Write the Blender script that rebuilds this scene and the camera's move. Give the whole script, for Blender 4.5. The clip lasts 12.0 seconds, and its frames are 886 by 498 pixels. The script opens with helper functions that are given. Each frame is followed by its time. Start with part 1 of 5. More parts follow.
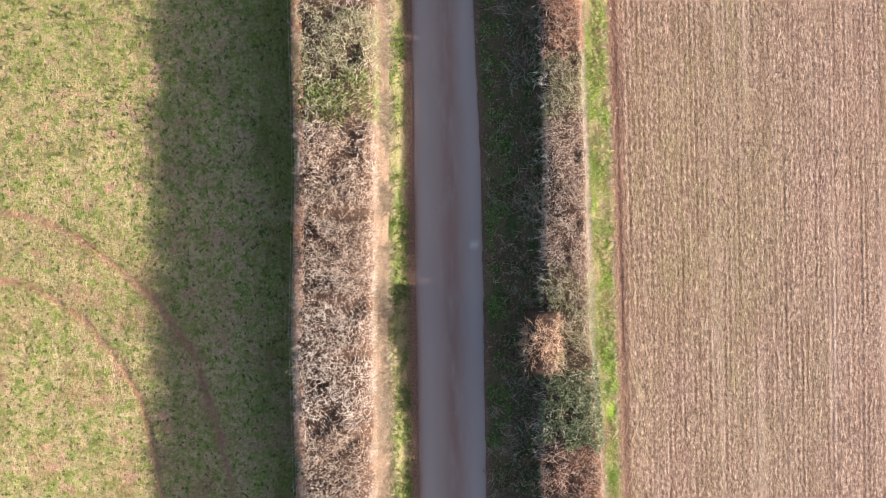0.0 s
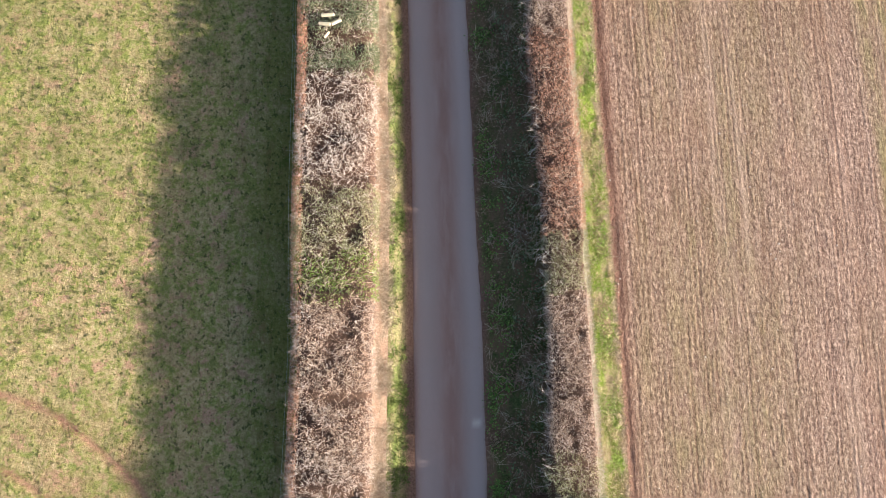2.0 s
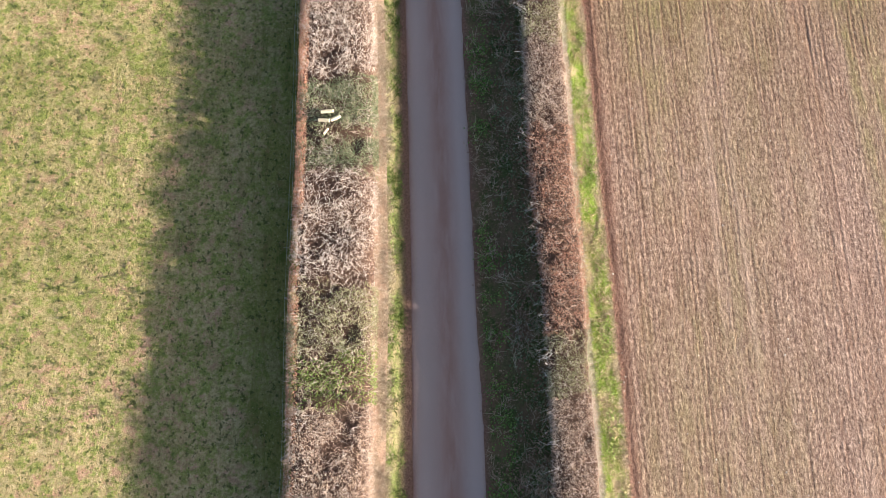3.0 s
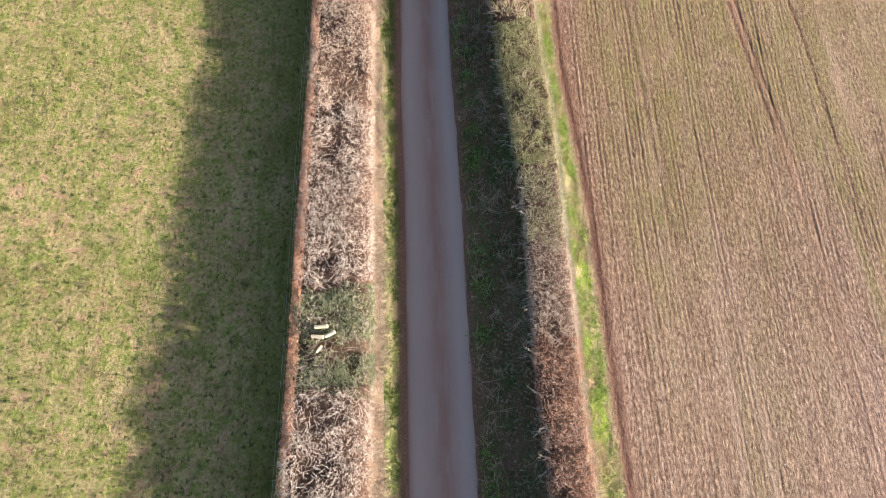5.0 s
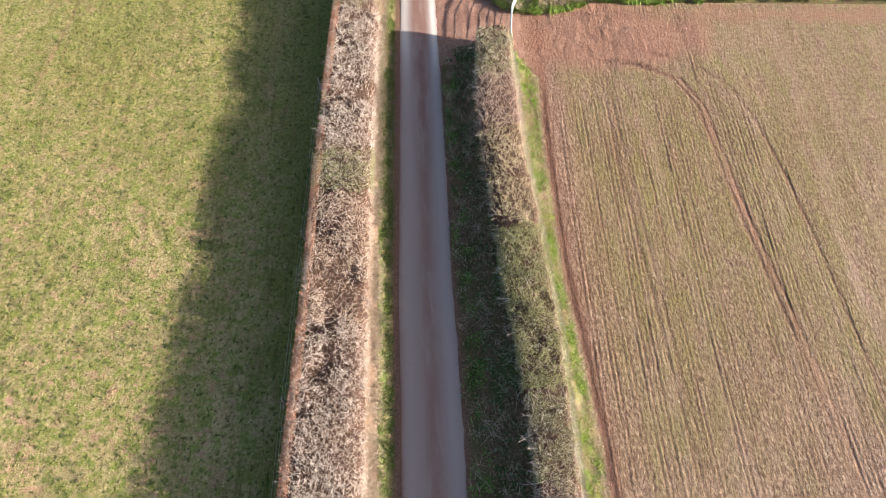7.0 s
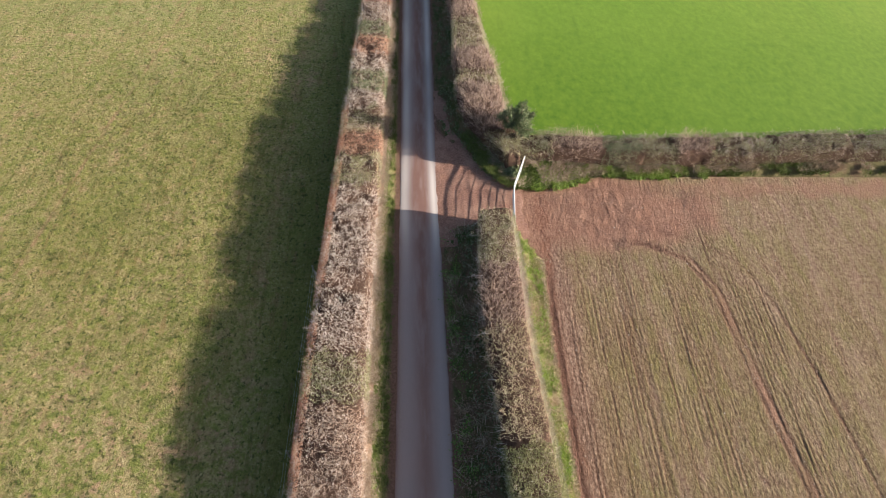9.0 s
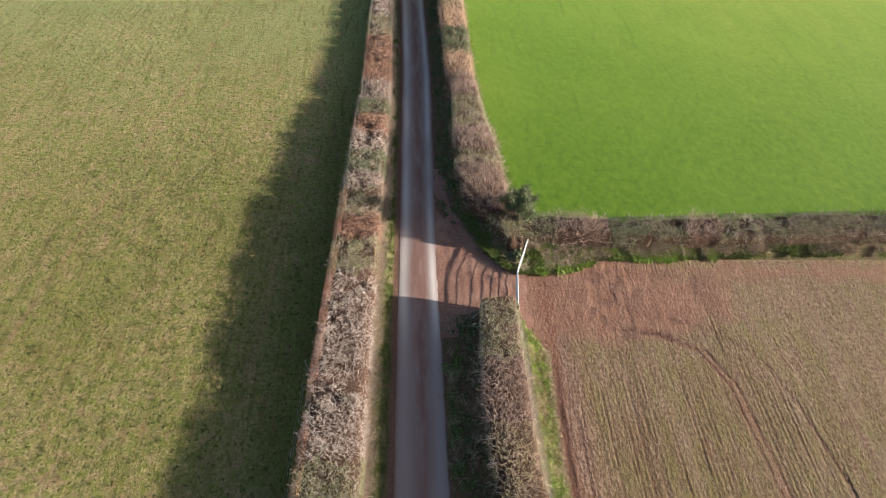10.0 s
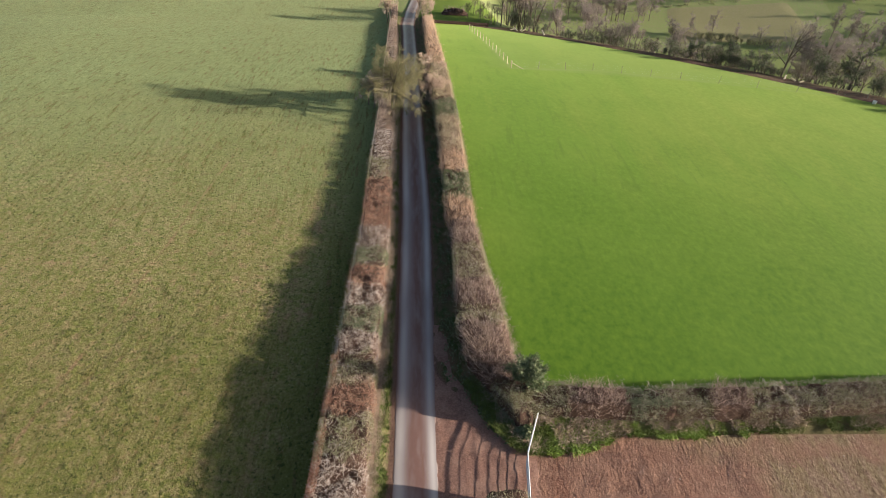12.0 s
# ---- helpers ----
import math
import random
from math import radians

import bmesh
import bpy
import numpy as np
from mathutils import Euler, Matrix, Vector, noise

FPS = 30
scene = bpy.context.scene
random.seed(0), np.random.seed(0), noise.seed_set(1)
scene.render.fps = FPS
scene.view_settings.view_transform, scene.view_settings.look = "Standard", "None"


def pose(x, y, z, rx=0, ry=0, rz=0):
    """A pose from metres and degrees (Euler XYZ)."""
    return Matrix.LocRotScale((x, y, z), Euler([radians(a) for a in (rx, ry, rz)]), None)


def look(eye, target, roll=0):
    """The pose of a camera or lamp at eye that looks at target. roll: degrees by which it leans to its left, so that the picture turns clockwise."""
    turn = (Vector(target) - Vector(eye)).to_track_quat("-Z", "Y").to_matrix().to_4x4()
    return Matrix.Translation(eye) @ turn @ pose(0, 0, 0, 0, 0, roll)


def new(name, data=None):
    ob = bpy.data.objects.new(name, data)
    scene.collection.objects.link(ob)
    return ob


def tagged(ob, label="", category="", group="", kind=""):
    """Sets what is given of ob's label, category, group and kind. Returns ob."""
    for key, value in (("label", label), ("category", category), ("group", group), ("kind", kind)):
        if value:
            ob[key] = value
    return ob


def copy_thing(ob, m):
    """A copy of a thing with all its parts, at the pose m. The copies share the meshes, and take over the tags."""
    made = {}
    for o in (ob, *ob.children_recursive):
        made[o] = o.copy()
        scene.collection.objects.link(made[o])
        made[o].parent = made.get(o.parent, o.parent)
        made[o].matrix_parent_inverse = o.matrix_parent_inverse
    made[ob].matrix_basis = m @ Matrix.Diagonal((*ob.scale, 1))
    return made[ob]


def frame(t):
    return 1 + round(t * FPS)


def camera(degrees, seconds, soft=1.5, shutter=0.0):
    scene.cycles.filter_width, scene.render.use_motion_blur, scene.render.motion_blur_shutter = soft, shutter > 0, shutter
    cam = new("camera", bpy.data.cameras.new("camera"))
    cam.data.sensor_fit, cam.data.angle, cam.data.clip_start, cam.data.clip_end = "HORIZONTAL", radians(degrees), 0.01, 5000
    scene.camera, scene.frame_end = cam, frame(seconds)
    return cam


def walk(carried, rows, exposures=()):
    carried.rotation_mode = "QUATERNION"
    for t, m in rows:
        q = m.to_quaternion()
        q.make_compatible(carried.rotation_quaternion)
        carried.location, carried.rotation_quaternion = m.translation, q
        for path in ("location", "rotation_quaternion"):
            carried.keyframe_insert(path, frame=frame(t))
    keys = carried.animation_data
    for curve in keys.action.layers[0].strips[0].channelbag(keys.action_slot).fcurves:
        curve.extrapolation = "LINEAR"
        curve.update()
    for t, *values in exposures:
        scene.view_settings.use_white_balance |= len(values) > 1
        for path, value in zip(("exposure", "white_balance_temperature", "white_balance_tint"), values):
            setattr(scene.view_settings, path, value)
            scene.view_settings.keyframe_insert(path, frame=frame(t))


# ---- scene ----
cam = camera(75.0, 12.0, 0.95)
PATH = [
    (0.0, 0.060, -1.161, 28.323, -1.233, 0.069, -1.477),
    (0.5, 0.078, 0.000, 28.151, 0.585, 0.069, -1.497),
    (1.0, 0.095, 1.161, 27.979, 2.404, 0.069, -1.517),
    (1.5, 0.101, 2.388, 27.858, 4.252, 0.039, -1.547),
    (2.0, 0.128, 3.672, 27.719, 6.090, 0.019, -1.587),
    (2.5, 0.162, 5.074, 27.579, 7.917, -0.001, -1.627),
    (3.0, 0.187, 6.568, 27.494, 9.725, -0.022, -1.667),
    (5.0, 0.352, 12.969, 27.383, 17.833, -0.002, -1.846),
    (5.5, 0.397, 14.618, 27.427, 20.073, 0.008, -1.856),
    (6.0, 0.441, 16.245, 27.495, 22.341, -0.002, -1.886),
    (6.5, 0.496, 17.888, 27.629, 24.620, -0.002, -1.896),
    (7.0, 0.544, 19.536, 27.810, 26.911, -0.022, -1.886),
    (7.5, 0.589, 21.175, 28.048, 29.189, -0.032, -1.906),
    (9.5, 0.633, 27.141, 28.803, 38.796, -0.132, -1.956),
    (10.0, 0.672, 28.483, 28.905, 41.326, -0.132, -1.956),
    (10.5, 0.697, 29.771, 29.024, 43.896, -0.132, -1.956),
    (11.0, 0.719, 31.008, 29.180, 46.467, -0.142, -1.946),
    (11.5, 0.735, 32.178, 29.387, 49.106, -0.162, -1.956),
    (12.0, 0.743, 33.269, 29.631, 51.614, -0.202, -1.986),
]
walk(cam, [(t, pose(*row)) for t, *row in PATH], [(0, 2.0), (5.0, 1.95), (7.5, 1.87), (9.3, 1.36), (10.7, 1.20), (12, 0.98)])

# ---- world and sun ----
SUN_ELEVATION, SUN_DRIFT = 11.6, 11.0
world = bpy.data.worlds.new("sky")
scene.world = world
world.use_nodes = True
sky = world.node_tree.nodes.new("ShaderNodeTexSky")
sky.sky_type, sky.sun_disc, sky.dust_density = "NISHITA", False, 1.8
sky.sun_elevation, sky.sun_rotation = radians(SUN_ELEVATION), radians(90 + SUN_DRIFT)
back = world.node_tree.nodes["Background"]
back.inputs["Strength"].default_value = 0.073
world.node_tree.links.new(sky.outputs["Color"], back.inputs["Color"])
sun = new("sun", bpy.data.lights.new("sun", "SUN"))
sun.data.energy, sun.data.angle, sun.data.color = 5.0, radians(0.6), (1.0, 0.915, 0.775)
sun.matrix_world = look((math.cos(radians(SUN_DRIFT)), -math.sin(radians(SUN_DRIFT)), math.tan(radians(SUN_ELEVATION))), (0, 0, 0))

rng = np.random.default_rng(7)


# ---- the lie of the land ----
def smooth(a, b, v):
    s = np.clip((v - a) / (b - a), 0.0, 1.0)
    return s * s * (3 - 2 * s)


def terrain(x, y):
    """Height of the land: tilts down to the east, dips along the lane, drops to a valley in the north-east."""
    x, y = np.asarray(x, float), np.asarray(y, float)
    z = -0.038 * np.clip(x, -60, 60) - 0.5 * np.exp(-((y - 27) / 14) ** 2)
    z = z + 0.02 * smooth(12, 50, y) * smooth(130, 80, y) * np.clip(-6 - x, 0, 40)
    f = np.clip(y - 78, 0, 75)
    z = z - 0.0013 * f * f - 0.1 * np.clip(y - 153, 0, 60)
    d = np.clip(0.690 * (x - 13.5) + 0.7235 * (y - 148.5), 0, 85)
    return z - smooth(9, 34, x) * 0.36 * d * smooth(0, 22, d)


# ---- mesh and object helpers ----
def link_mesh(name, verts, faces, material, parent=None, label="", smooth_shade=False, attributes=None):
    """One mesh object from arrays: verts (n, 3), faces (m, 3 or 4)."""
    me = bpy.data.meshes.new(name)
    verts, faces = np.asarray(verts, np.float32), np.asarray(faces, np.int32)
    me.vertices.add(len(verts))
    me.vertices.foreach_set("co", verts.ravel())
    me.loops.add(faces.size)
    me.loops.foreach_set("vertex_index", faces.ravel())
    me.polygons.add(len(faces))
    me.polygons.foreach_set("loop_start", np.arange(len(faces), dtype=np.int32) * faces.shape[1])
    me.update(calc_edges=True)
    if smooth_shade:
        me.polygons.foreach_set("use_smooth", np.ones(len(faces), bool))
    for key, values in (attributes or {}).items():
        me.attributes.new(key, "FLOAT", "POINT").data.foreach_set("value", np.asarray(values, np.float32))
    me.materials.append(material)
    ob = new(name, me)
    if parent:
        ob.parent = parent
    if label:
        tagged(ob, label)
    return ob


def part(name, bm, material, parent=None, label=""):
    """A bmesh as one mesh object under a thing or a part."""
    me = bpy.data.meshes.new(name)
    bm.to_mesh(me)
    bm.free()
    me.materials.append(material)
    ob = new(name, me)
    if parent:
        ob.parent = parent
    if label:
        tagged(ob, label)
    return ob


def thing(name, at, label, category, group="", kind=""):
    ob = new(name)
    ob.location = at
    ob.empty_display_size = 0.2
    return tagged(ob, label, category, group, kind)


def grid_faces(rows, cols):
    i = np.arange(rows - 1)[:, None] * cols + np.arange(cols - 1)[None, :]
    i = i.ravel()
    return np.stack([i, i + 1, i + cols + 1, i + cols], 1)


def fbm(x, y, size, octaves=4, seed=0, gain=0.5):
    """Smooth noise in about -1..1 on arrays, features of the given size in metres."""
    x, y = np.asarray(x, float) / size, np.asarray(y, float) / size
    total, amp, norm = np.zeros(np.broadcast(x, y).shape), 1.0, 0.0
    table = np.random.default_rng(100 + seed).random((256, 256))
    for k in range(octaves):
        u, v = x * 2 ** k + 17.3 * k, y * 2 ** k + 41.7 * k
        i, j = np.floor(u).astype(int), np.floor(v).astype(int)
        a, b = u - i, v - j
        a, b = a * a * (3 - 2 * a), b * b * (3 - 2 * b)
        i0, i1, j0, j1 = i & 255, (i + 1) & 255, j & 255, (j + 1) & 255
        n = (table[i0, j0] * (1 - a) + table[i1, j0] * a) * (1 - b) + (table[i0, j1] * (1 - a) + table[i1, j1] * a) * b
        total, norm = total + amp * (2 * n - 1), norm + amp
        amp *= gain
    return total / norm


def sheet(name, material, ys, left, right, columns, height, label, attributes=None, kind="structure", smooth_shade=True):
    """A strip of land between two edges given as functions of y, its height over the terrain a function of x, y and u (0..1 across)."""
    ys = np.asarray(ys, float)
    u = np.linspace(0, 1, columns) if np.isscalar(columns) else np.asarray(columns)
    y = np.repeat(ys[:, None], len(u), 1)
    l, r = left(ys)[:, None], right(ys)[:, None]
    x = l + (r - l) * u[None, :]
    uu = np.repeat(u[None, :], len(ys), 0)
    z = terrain(x, y) + height(x, y, uu)
    extra = {k: f(x, y, uu).ravel() for k, f in (attributes or {}).items()}
    ob = link_mesh(name, np.stack([x, y, z], 2).reshape(-1, 3), grid_faces(*x.shape), material, None, label, smooth_shade, extra)
    ob["kind"] = kind
    return ob


# ---- materials ----
def material(name, roughness=0.9, specular=0.25, metallic=0.0):
    m = bpy.data.materials.new(name)
    m.use_nodes = True
    b = m.node_tree.nodes["Principled BSDF"]
    b.inputs["Roughness"].default_value = roughness
    b.inputs["Specular IOR Level"].default_value = specular
    b.inputs["Metallic"].default_value = metallic
    return m, m.node_tree, b


def n_noise(nt, size, detail=5.0, rough=0.6, stretch=(1, 1, 1), shift=0.0):
    """A noise value with features of the given size in metres, on object coordinates."""
    c = nt.nodes.new("ShaderNodeTexCoord")
    m = nt.nodes.new("ShaderNodeMapping")
    m.inputs["Scale"].default_value = stretch
    m.inputs["Location"].default_value = (shift, shift * 0.7, 0)
    n = nt.nodes.new("ShaderNodeTexNoise")
    n.inputs["Scale"].default_value, n.inputs["Detail"].default_value, n.inputs["Roughness"].default_value = 1 / size, detail, rough
    nt.links.new(c.outputs["Object"], m.inputs["Vector"])
    nt.links.new(m.outputs["Vector"], n.inputs["Vector"])
    return n.outputs["Fac"]


def n_ramp(nt, fac, *stops):
    r = nt.nodes.new("ShaderNodeValToRGB")
    e = r.color_ramp.elements
    while len(e) < len(stops):
        e.new(0.5)
    for k, (p, c) in enumerate(stops):
        e[k].position, e[k].color = p, (*c, 1)
    nt.links.new(fac, r.inputs["Fac"])
    return r.outputs["Color"]


def n_step(nt, fac, a, b):
    m = nt.nodes.new("ShaderNodeMapRange")
    m.inputs["From Min"].default_value, m.inputs["From Max"].default_value = a, b
    nt.links.new(fac, m.inputs["Value"])
    return m.outputs["Result"]


def n_mix(nt, fac, a, b, mode="MIX"):
    m = nt.nodes.new("ShaderNodeMix")
    m.data_type, m.blend_type = "RGBA", mode
    for index, v in ((0, fac), (6, a), (7, b)):
        if isinstance(v, (int, float)):
            m.inputs[index].default_value = v
        elif isinstance(v, tuple):
            m.inputs[index].default_value = (*v, 1)
        else:
            nt.links.new(v, m.inputs[index])
    return m.outputs[2]


def n_math(nt, op, a, b=0.0):
    m = nt.nodes.new("ShaderNodeMath")
    m.operation = op
    for k, v in ((0, a), (1, b)):
        if isinstance(v, (int, float)):
            m.inputs[k].default_value = v
        else:
            nt.links.new(v, m.inputs[k])
    return m.outputs[0]


def n_attr(nt, key):
    a = nt.nodes.new("ShaderNodeAttribute")
    a.attribute_name = key
    return a.outputs["Fac"]


def n_bump(nt, bsdf, height, distance, strength=1.0):
    b = nt.nodes.new("ShaderNodeBump")
    b.inputs["Distance"].default_value, b.inputs["Strength"].default_value = distance, strength
    nt.links.new(height, b.inputs["Height"])
    nt.links.new(b.outputs["Normal"], bsdf.inputs["Normal"])


def n_random(nt):
    """Random per loose piece of a mesh."""
    return nt.nodes.new("ShaderNodeNewGeometry").outputs["Random Per Island"]


def fuzz(bsdf, weight, tint):
    """Fine upright blades catch light at a shallow view."""
    bsdf.inputs["Sheen Weight"].default_value = weight
    bsdf.inputs["Sheen Roughness"].default_value = 0.5
    bsdf.inputs["Sheen Tint"].default_value = (*tint, 1)


def base(nt, bsdf, colour):
    nt.links.new(colour, bsdf.inputs["Base Color"])


def mat_pasture():
    m, nt, b = material("pasture_turf", 0.95, 0.1)
    fine = n_noise(nt, 0.18, 6, 0.75)
    clump = n_noise(nt, 0.52, 6, 0.72, shift=31)
    mid = n_noise(nt, 0.85, 6, 0.72, shift=3)
    big = n_noise(nt, 7.0, 4, 0.6, shift=9)
    grass = n_ramp(nt, fine, (0.30, (0.155, 0.116, 0.055)), (0.50, (0.345, 0.268, 0.142)), (0.70, (0.52, 0.41, 0.26)))
    sward = n_ramp(nt, fine, (0.30, (0.090, 0.114, 0.026)), (0.52, (0.216, 0.230, 0.069)), (0.72, (0.365, 0.355, 0.14)))
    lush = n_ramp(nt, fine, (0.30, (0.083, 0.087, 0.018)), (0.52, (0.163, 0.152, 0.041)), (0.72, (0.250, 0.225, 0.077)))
    bare = n_ramp(nt, fine, (0.3, (0.24, 0.125, 0.090)), (0.7, (0.52, 0.325, 0.235)))
    c = n_mix(nt, n_step(nt, clump, 0.47, 0.55), grass, sward)
    c = n_mix(nt, n_math(nt, "MULTIPLY", n_step(nt, clump, 0.57, 0.64), 0.6), c, n_ramp(nt, fine, (0.3, (0.055, 0.085, 0.018)), (0.7, (0.17, 0.205, 0.055))))
    # darker turf northward and by the hedge, where hedge shade is mixed in
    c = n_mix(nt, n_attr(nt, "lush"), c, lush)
    open_turf = n_math(nt, "SUBTRACT", 1.0, n_attr(nt, "lush"))
    c = n_mix(nt, n_math(nt, "MULTIPLY", n_step(nt, mid, 0.46, 0.37), open_turf), c, bare)
    c = n_mix(nt, n_math(nt, "MULTIPLY", n_step(nt, n_noise(nt, 0.24, 4, 0.6, shift=17), 0.40, 0.33), n_math(nt, "MULTIPLY", open_turf, 0.8)), c, bare)
    c = n_mix(nt, n_step(nt, big, 0.45, 0.72), c, n_mix(nt, 0.35, c, (0.10, 0.14, 0.028)))
    # far turf paler and greener, distance haze put into the colour
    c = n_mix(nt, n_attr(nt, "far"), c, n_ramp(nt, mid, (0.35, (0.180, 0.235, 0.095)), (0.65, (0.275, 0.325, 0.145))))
    streak = n_noise(nt, 0.36, 4, 0.65, (1, 0.12, 1), 12)
    rowed = n_math(nt, "ADD", 0.12, n_math(nt, "MULTIPLY", n_attr(nt, "lush"), 1.0))
    c = n_mix(nt, n_math(nt, "MULTIPLY", n_step(nt, streak, 0.47, 0.37), rowed), c, n_ramp(nt, mid, (0.4, (0.20, 0.135, 0.060)), (0.6, (0.085, 0.105, 0.020))))
    # dark specks: tussocks with their small shadows put into the turf colour
    tuft = n_noise(nt, 0.20, 3, 0.55, (1, 0.8, 1), 21)
    c = n_mix(nt, n_math(nt, "MULTIPLY", n_step(nt, tuft, 0.585, 0.645), 0.8), c, (0.045, 0.058, 0.014))
    pale = n_noise(nt, 0.24, 3, 0.55, shift=27)
    c = n_mix(nt, n_math(nt, "MULTIPLY", n_step(nt, pale, 0.66, 0.72), 0.5), c, (0.42, 0.36, 0.20))
    soil = n_ramp(nt, fine, (0.3, (0.21, 0.10, 0.07)), (0.7, (0.37, 0.20, 0.145)))
    c = n_mix(nt, n_attr(nt, "wear"), c, soil)
    base(nt, b, c)
    n_bump(nt, b, n_math(nt, "ADD", n_math(nt, "MULTIPLY", clump, 1.4), n_math(nt, "ADD", fine, n_math(nt, "MULTIPLY", n_noise(nt, 0.05, 3, 0.6), 0.5))), 0.085, 1.0)
    fuzz(b, 0.18, (0.72, 0.74, 0.42))
    return m


def mat_arable():
    m, nt, b = material("tilled_soil", 0.95, 0.15)
    fine = n_noise(nt, 0.14, 5, 0.72, (1, 0.6, 1))
    mid = n_noise(nt, 0.6, 5, 0.65, (1, 0.30, 1))
    streak = n_noise(nt, 0.26, 4, 0.62, (1, 0.05, 1), 7)
    band = n_noise(nt, 1.3, 4, 0.6, (1, 0.04, 1), 23)
    big = n_noise(nt, 5.0, 4, 0.6, shift=5)
    soil = n_ramp(nt, fine, (0.34, (0.105, 0.061, 0.048)), (0.5, (0.225, 0.145, 0.117)), (0.66, (0.42, 0.295, 0.245)))
    red = n_ramp(nt, n_noise(nt, 0.12, 6, 0.7), (0.3, (0.19, 0.098, 0.072)), (0.7, (0.37, 0.225, 0.170)))
    shoots = n_ramp(nt, fine, (0.3, (0.110, 0.094, 0.038)), (0.7, (0.265, 0.228, 0.108)))
    c = n_mix(nt, n_math(nt, "MULTIPLY", n_step(nt, big, 0.5, 0.75), 0.3), soil, red)
    c = n_mix(nt, n_math(nt, "MULTIPLY", n_step(nt, streak, 0.47, 0.36), 0.6), c, (0.135, 0.076, 0.057))
    c = n_mix(nt, n_math(nt, "MULTIPLY", n_step(nt, band, 0.53, 0.66), 0.45), c, (0.40, 0.285, 0.245))
    sprout = n_math(nt, "MULTIPLY", n_attr(nt, "green"), n_step(nt, n_math(nt, "ADD", mid, n_math(nt, "MULTIPLY", fine, 0.5)), 0.50, 0.95))
    c = n_mix(nt, sprout, c, shoots)
    c = n_mix(nt, n_attr(nt, "mud"), c, red)
    c = n_mix(nt, n_math(nt, "MULTIPLY", n_attr(nt, "wet"), n_step(nt, n_noise(nt, 1.1, 5, 0.65, shift=14), 0.30, 0.55)), c, n_ramp(nt, n_noise(nt, 0.09, 6, 0.75), (0.32, (0.105, 0.046, 0.034)), (0.5, (0.215, 0.108, 0.078)), (0.7, (0.375, 0.21, 0.155))))
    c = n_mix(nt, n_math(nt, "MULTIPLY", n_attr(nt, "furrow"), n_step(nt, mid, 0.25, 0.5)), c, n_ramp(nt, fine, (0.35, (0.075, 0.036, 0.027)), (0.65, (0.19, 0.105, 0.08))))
    # soil multiplied darker across the middle of the field
    c = n_mix(nt, n_attr(nt, "dark_band"), c, (0.87, 0.85, 0.79), "MULTIPLY")
    base(nt, b, c)
    n_bump(nt, b, n_math(nt, "ADD", fine, n_noise(nt, 0.16, 5, 0.7, (1, 0.5, 1), 2)), 0.06, 1.0)
    return m


def mat_crop():
    m, nt, b = material("young_cereal", 0.8, 0.2)
    fine = n_noise(nt, 0.45, 5, 0.65, (1, 0.7, 1))
    drill = n_noise(nt, 0.9, 5, 0.6, (1.0, 0.16, 1), 4)
    big = n_noise(nt, 14, 4, 0.6, shift=8)
    c = n_ramp(nt, fine, (0.3, (0.085, 0.168, 0.012)), (0.55, (0.100, 0.196, 0.015)), (0.75, (0.124, 0.220, 0.022)))
    c = n_mix(nt, n_step(nt, big, 0.42, 0.68), c, n_mix(nt, 0.5, c, (0.172, 0.25, 0.032)))
    c = n_mix(nt, n_math(nt, "MULTIPLY", n_step(nt, drill, 0.46, 0.32), 0.45), c, (0.06, 0.12, 0.012))
    # yellower green towards the north-east
    c = n_mix(nt, n_attr(nt, "thin"), c, n_ramp(nt, fine, (0.3, (0.150, 0.195, 0.024)), (0.7, (0.225, 0.262, 0.046))))
    c = n_mix(nt, n_attr(nt, "wear"), c, (0.165, 0.20, 0.072))
    # deeper green towards the near hedge
    c = n_mix(nt, n_attr(nt, "lush"), c, n_ramp(nt, fine, (0.3, (0.045, 0.115, 0.004)), (0.7, (0.10, 0.185, 0.010))))
    base(nt, b, c)
    n_bump(nt, b, fine, 0.012, 0.5)
    fuzz(b, 0.2, (0.70, 0.95, 0.25))
    return m


def mat_road():
    m, nt, b = material("worn_asphalt", 0.38, 0.85)
    fine = n_noise(nt, 0.03, 3, 0.6)
    mid = n_noise(nt, 0.5, 5, 0.65, (1, 0.2, 1))
    big = n_noise(nt, 3.0, 4, 0.6, (1, 0.3, 1), 6)
    c = n_ramp(nt, fine, (0.3, (0.222, 0.159, 0.153)), (0.7, (0.350, 0.262, 0.249)))
    c = n_mix(nt, n_math(nt, "MULTIPLY", n_step(nt, big, 0.4, 0.7), 0.5), c, (0.22, 0.18, 0.18))
    mud = n_math(nt, "MULTIPLY", n_attr(nt, "mud"), n_step(nt, mid, 0.15, 0.55))
    c = n_mix(nt, mud, c, n_ramp(nt, fine, (0.3, (0.14, 0.064, 0.052)), (0.7, (0.26, 0.135, 0.112))))
    c = n_mix(nt, n_attr(nt, "pale"), c, (0.60, 0.54, 0.52))
    base(nt, b, c)
    nt.links.new(n_step(nt, mud, -0.55, 1.1), b.inputs["Roughness"])
    b.inputs["Roughness"].default_value = 0.5
    n_bump(nt, b, fine, 0.006, 0.7)
    return m


